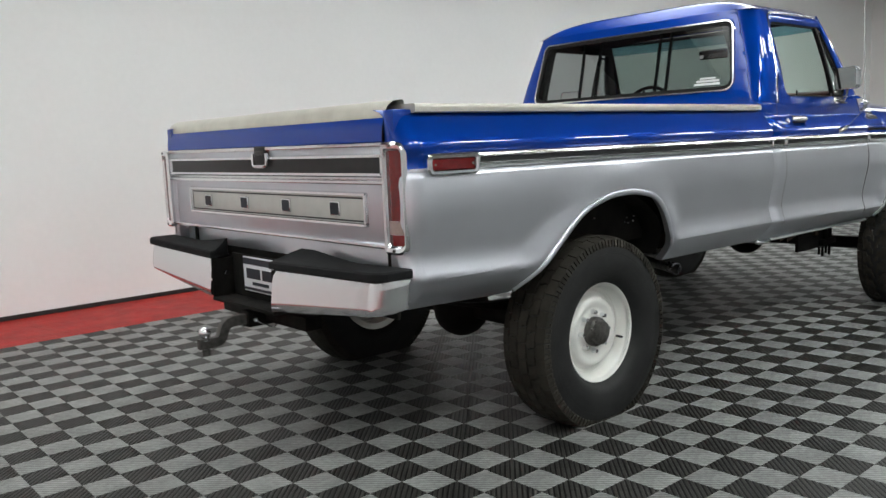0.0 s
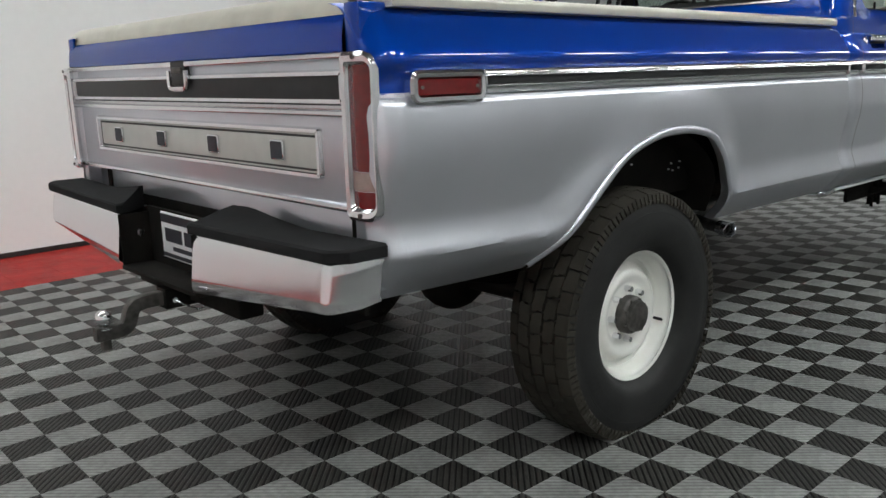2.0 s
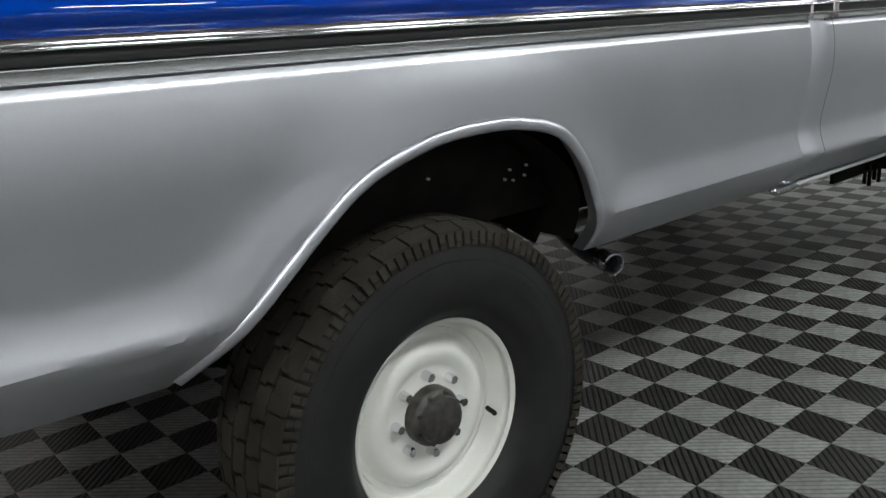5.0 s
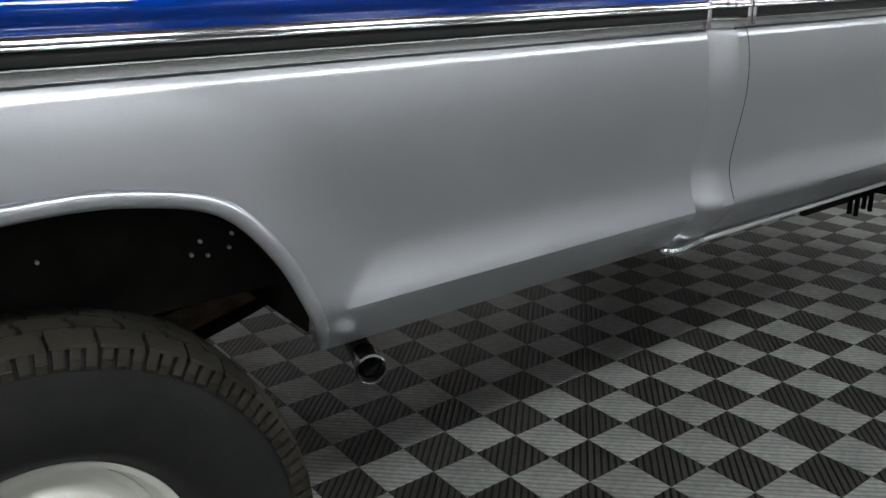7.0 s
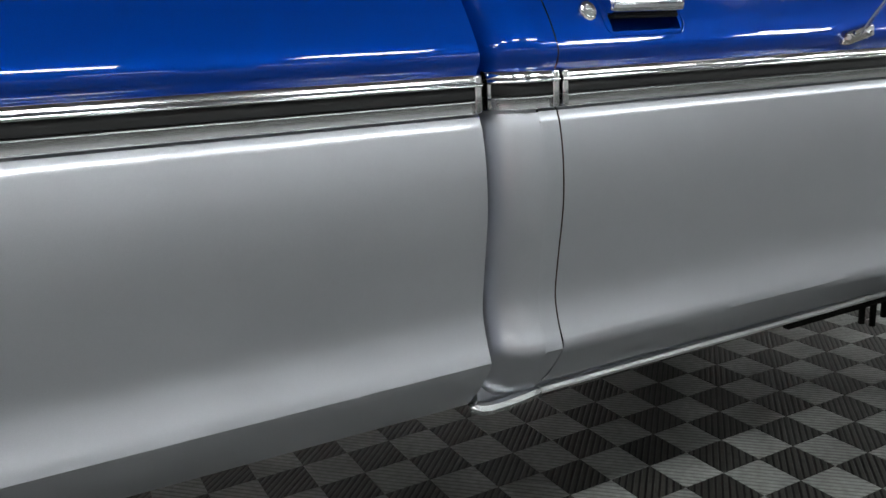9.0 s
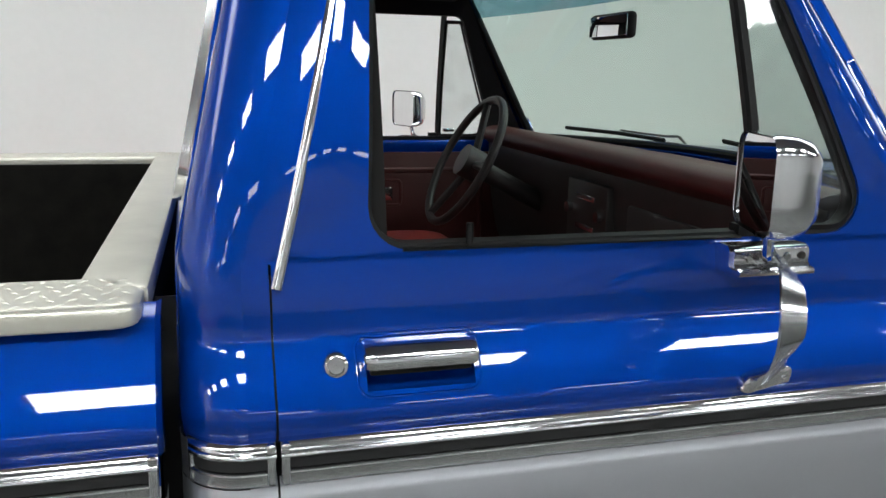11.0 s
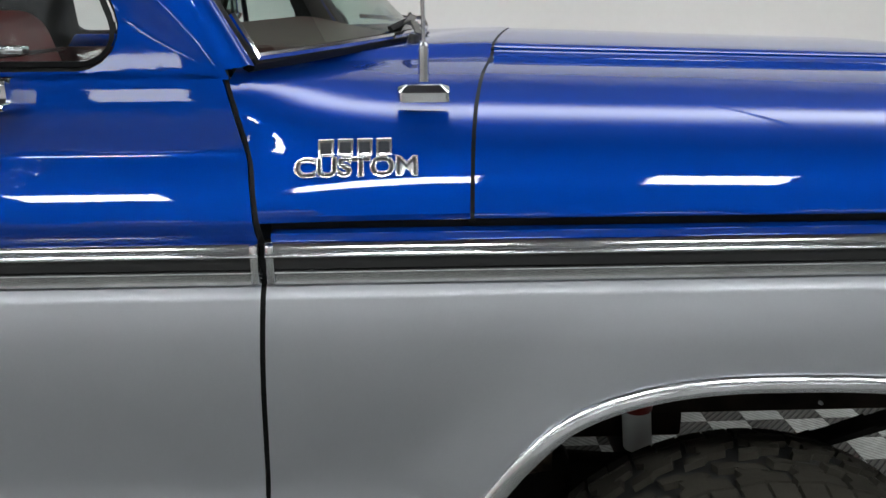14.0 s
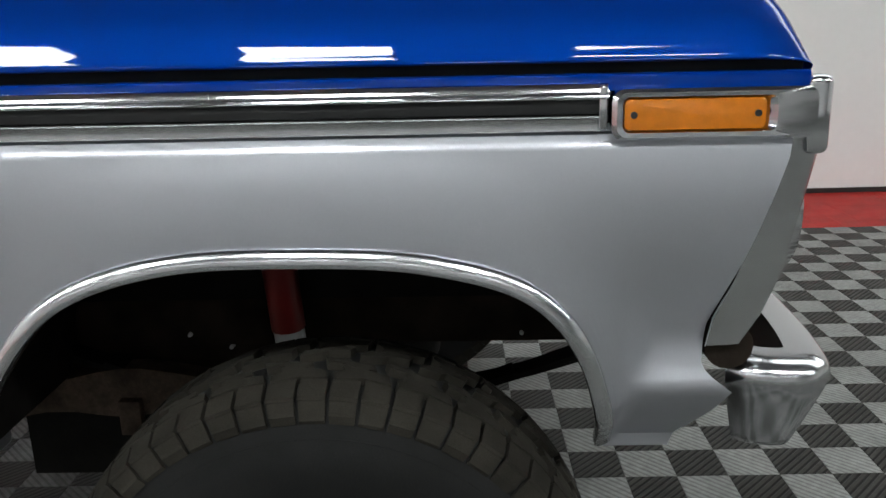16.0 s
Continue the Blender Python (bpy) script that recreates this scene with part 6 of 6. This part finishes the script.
# ---- cab interior
bm = BM()
sec = smooth_path([(1.72, 0.95), (1.70, 1.10), (1.645, 1.38), (1.635, 1.47), (1.665, 1.515), (1.715, 1.50), (1.755, 1.44), (1.80, 1.25), (1.83, 1.12)], 5)
rows = []
ys = np.linspace(-0.66, 0.74, 40)
for y in ys:
    e = min(1.0, (y + 0.66) / 0.07, (0.74 - y) / 0.07)
    e = math.sqrt(max(0.0, 1 - (1 - e) ** 2))
    k = 0.70 + 0.30 * e
    row = []
    for x, z in sec:
        g = 0.006 * abs(math.sin((y + 0.66) / 0.0875 * math.pi / 2)) if x > 1.72 and z < 1.38 else 0.0
        row.append((1.72 + (x - 1.72) * k + g, y, 1.0 + (z - 1.0) * (0.93 + 0.07 * e)))
    rows.append(row)
vs = grid(bm, rows)
bm.faces.new(vs[0])
bm.faces.new(vs[-1][::-1])
seat = body("bench_seat", bm, RED_VINYL, truck, "red vinyl bench seat with pleats")
bm = BM()
sec = smooth_path([(1.78, 0.95), (1.78, 1.08), (1.84, 1.13), (2.0, 1.145), (2.20, 1.15), (2.30, 1.13), (2.32, 1.06), (2.28, 0.95)], 5)
rows = []
for y in ys:
    e = math.sqrt(max(0.0, 1 - (1 - min(1.0, (y + 0.66) / 0.07, (0.74 - y) / 0.07)) ** 2))
    rows.append([(1.8 + (x - 1.8), y, 0.95 + (z - 0.95) * (0.8 + 0.2 * e)) for x, z in sec])
vs = grid(bm, rows)
bm.faces.new(vs[0])
bm.faces.new(vs[-1][::-1])
body("seat_cushion", bm, RED_VINYL, seat)
bm = BM()
tube(bm, [(1.776, y, 1.395) for y in (-0.655, 0, 0.735)], 0.006, 6)
body("seat_piping", bm, DARK_RED, seat)
def dash_x(x, y):
    """Keeps the dash behind the curved glass."""
    return min(x, 2.655 + 0.22 * (1 - min(1.0, abs(y) / 0.885) ** 1.8))


bm = BM()
pts = smooth_path([(2.62, 1.02), (2.56, 1.10), (2.53, 1.25), (2.52, 1.36), (2.52, 1.44), (2.56, 1.468), (2.85, 1.44)], 5)
grid(bm, [[(dash_x(x, y), y, z) for x, z in pts] for y in np.linspace(-0.86, 0.86, 19)])
dash = body("dashboard", bm, DASH, truck, "black dashboard with a dark red padded top")
bm = BM()
pts = smooth_path([(2.515, 1.43), (2.495, 1.455), (2.505, 1.483), (2.56, 1.490), (2.70, 1.468), (2.86, 1.452)], 5)
grid(bm, [[(dash_x(x, y), y, z) for x, z in pts] for y in np.linspace(-0.86, 0.86, 19)])
body("dash_pad", bm, DARK_RED, dash, "dark red dash pad")
bm = BM()
box(bm, 2.512, 2.54, -0.72, -0.20, 1.20, 1.37, 0.01)
body("glove_box", bm, DASH, dash, "black glove box lid")
bm = BM()
box(bm, 2.50, 2.54, -0.12, 0.12, 1.22, 1.40, 0.008)
body("radio_panel", bm, DASH, dash)
bm = BM()
for y in (-0.09, 0.09):
    cyl(bm, (2.502, y, 1.32), (2.485, y, 1.32), 0.014, n=14)
for z in (1.25, 1.33):
    box(bm, 2.496, 2.504, -0.055, 0.055, z + 0.02, z + 0.035, 0.002)
body("radio_trim", bm, CHROME, dash)
bm = BM()
rows = []
ctr = Vector((2.285, 0.40, 1.415))
tilt = Matrix.Rotation(radians(-62), 3, "Y")
ringp = [ctr + tilt @ Vector((0.205 * math.cos(a), 0.205 * math.sin(a), 0)) for a in np.linspace(0, 2 * math.pi, 49)]
tube(bm, ringp, 0.013, 10, caps=False)
steering = body("steering_wheel", bm, DASH, truck, "thin black steering wheel")
for a in (0.3, math.pi - 0.3, 1.5 * math.pi):
    bm = BM()
    tube(bm, [ctr + tilt @ Vector((0, 0, -0.03)), ctr + tilt @ Vector((0.2 * math.cos(a), 0.2 * math.sin(a), 0))], 0.012, 8)
    body("spoke", bm, DASH, steering)
bm = BM()
cyl(bm, ctr + tilt @ Vector((0, 0, -0.05)), ctr + tilt @ Vector((0, 0, 0.01)), 0.05, n=20)
body("horn_pad", bm, DASH, steering)
bm = BM()
cyl(bm, ctr + tilt @ Vector((0, 0, -0.05)), ctr + tilt @ Vector((0, 0, -0.34)), 0.03, n=14)
body("steering_column", bm, DASH, steering)
for s in (-1, 1):
    bm = BM()
    box(bm, 1.66, 2.66, s * 0.875, s * 0.905, 0.75, 1.395, 0.008)
    pn = body("door_panel", bm, DARK_RED, truck, "dark red vinyl inner door panel")
    bm = BM()
    lp = rounded_loop([(1.78, 0.95), (2.50, 0.95), (2.50, 1.34), (1.78, 1.34)], [0.03] * 4, 6, 4)
    frame_loop(bm, lp, 0.02, lambda x, z, h, s=s: Vector((x, s * (0.875 - h), z)), 0.006)
    lp = rounded_loop([(1.86, 1.20), (2.20, 1.20), (2.20, 1.30), (1.86, 1.30)], [0.02] * 4, 6, 4)
    frame_loop(bm, lp, 0.012, lambda x, z, h, s=s: Vector((x, s * (0.875 - h), z)), 0.005)
    body("panel_bead", bm, DARK_RED, pn)
    bm = BM()
    box(bm, 2.10, 2.16, s * 0.845, s * 0.872, 1.225, 1.275, 0.008)
    body("inner_handle", bm, CHROME, pn, "chrome inner door handle")
    bm = BM()
    box(bm, 1.64, 2.66, s * 0.88, s * 0.922, 1.392, 1.436, 0.006)
    body("door_top_rail", bm, BLUE, pn, "blue inner door sill")
    bm = BM()
    cyl(bm, (1.885, s * 0.925, 1.43), (1.885, s * 0.925, 1.475), 0.005, n=8)
    body("lock_knob", bm, SEAL, pn)
# inner trim of the back wall, below and beside the rear window
bm = BM()
ro2 = [np.array((p[0] * 0.985, max(p[1], 0.75))) for p in rounded_loop([(-0.87, 0.75), (0.87, 0.75), (0.70, 1.915), (-0.70, 1.915)], [0.002] * 4, 16, 6)]
ring_between(bm, ro2, ri3, lambda y, z: back(y, z, -0.045), 6)
body("cab_back_lining", bm, CLOTH, cab, "dark cab lining")
for s in (-1, 1):
    bm = BM()
    zs = np.linspace(1.39, 1.92, 8)
    grid(bm, [[(x + dx, s * (cab_y(z) - d), z) for z in zs] for x, dx, d in ((1.545, 0.05, 0.20), (1.56, 0.05, 0.12), (1.66, 0.02, 0.075), (1.735, 0.02, 0.055), (1.758, 0.02, 0.042))])
    body("pillar_lining", bm, CLOTH, cab, "dark inner pillar lining")
# interior mirror
bm = BM()
box(bm, 2.535, 2.56, -0.115, 0.105, 1.765, 1.83, 0.012, 3)
rv = body("rear_view_mirror", bm, SEAL, truck, "black rear view mirror")
bm = BM()
tube(bm, [(2.555, 0.0, 1.80), (2.575, 0.0, 1.81), (2.592, 0.0, 1.822)], 0.008, 8)
body("mirror_stalk", bm, SEAL, rv)
bm = BM()
box(bm, 2.532, 2.536, -0.108, 0.098, 1.772, 1.823, 0.0015)
body("mirror_face", bm, MIRROR, rv)

# ---------------------------------------------------------------- floor
slab("floor", X0 - 0.2, X1 + 0.2, SIDE_Y - 0.2, WALL_Y + 0.2, -0.12, -0.012, BASEB, "modular ribbed showroom floor of light and dark grey tiles with a red border", "floor")
floor = bpy.data.objects["floor"]


def tile_mesh(name, mat):
    bm = BM()
    g, b, h = 0.0004, 0.0012, -0.012
    a = PITCH / 2 - g
    lo = [bm.verts.new((x * a, y * a, h)) for x, y in ((-1, -1), (1, -1), (1, 1), (-1, 1))]
    mid = [bm.verts.new((x * a, y * a, -b)) for x, y in ((-1, -1), (1, -1), (1, 1), (-1, 1))]
    hi = [bm.verts.new((x * (a - b), y * (a - b), 0)) for x, y in ((-1, -1), (1, -1), (1, 1), (-1, 1))]
    for p, q in ((lo, mid), (mid, hi)):
        for i in range(4):
            bm.faces.new((p[i], p[(i + 1) % 4], q[(i + 1) % 4], q[i]))
    bm.faces.new(hi)
    me = bpy.data.meshes.new(name)
    bm.to_mesh(me)
    bm.free()
    me.materials.append(mat)
    return me


TL, TD, TR = tile_mesh("tile", TILE_LIGHT), tile_mesh("tile", TILE_DARK), tile_mesh("tile", TILE_RED)
PARITY = 0
i0, i1 = math.floor((X0 - FX0) / PITCH), math.ceil((X1 - FX0) / PITCH)
j0, j1 = math.floor((SIDE_Y - FY0) / PITCH), math.ceil((WALL_Y - FY0) / PITCH)
JR = round((RED_Y - FY0) / PITCH)
rest = {"light": ([], []), "dark": ([], []), "red": ([], [])}
for i in range(i0, i1):
    for j in range(j0, j1):
        x, y = FX0 + (i + 0.5) * PITCH, FY0 + (j + 0.5) * PITCH
        kind = "red" if j >= JR or i - i0 < 8 else ("light" if (i + j) % 2 == PARITY else "dark")
        near = (0.55 < x < 2.5 and -1.9 < y < -0.4) or (-1.0 < x < 0.6 and -1.75 < y < -1.1)
        if near:
            ob = new("tile", {"red": TR, "light": TL, "dark": TD}[kind])
            ob.location, ob.parent = (x, y, 0), floor
            continue
        vv, ff = rest[kind]
        g, b = 0.0004, 0.0012
        a = PITCH / 2 - g
        n = len(vv)
        for r, h in ((a, -0.012), (a, -b), (a - b, 0.0)):
            vv += [(x - r, y - r, h), (x + r, y - r, h), (x + r, y + r, h), (x - r, y + r, h)]
        for q in (0, 4):
            for k in range(4):
                ff.append((n + q + k, n + q + (k + 1) % 4, n + q + 4 + (k + 1) % 4, n + q + 4 + k))
        ff.append((n + 8, n + 9, n + 10, n + 11))
for kind, mat in (("light", TILE_LIGHT), ("dark", TILE_DARK), ("red", TILE_RED)):
    me = bpy.data.meshes.new(kind + "_tiles")
    me.from_pydata(rest[kind][0], [], rest[kind][1])
    me.materials.append(mat)
    ob = new(kind + "_tiles", me)
    ob.parent = floor
    tagged(ob, kind="stuff")
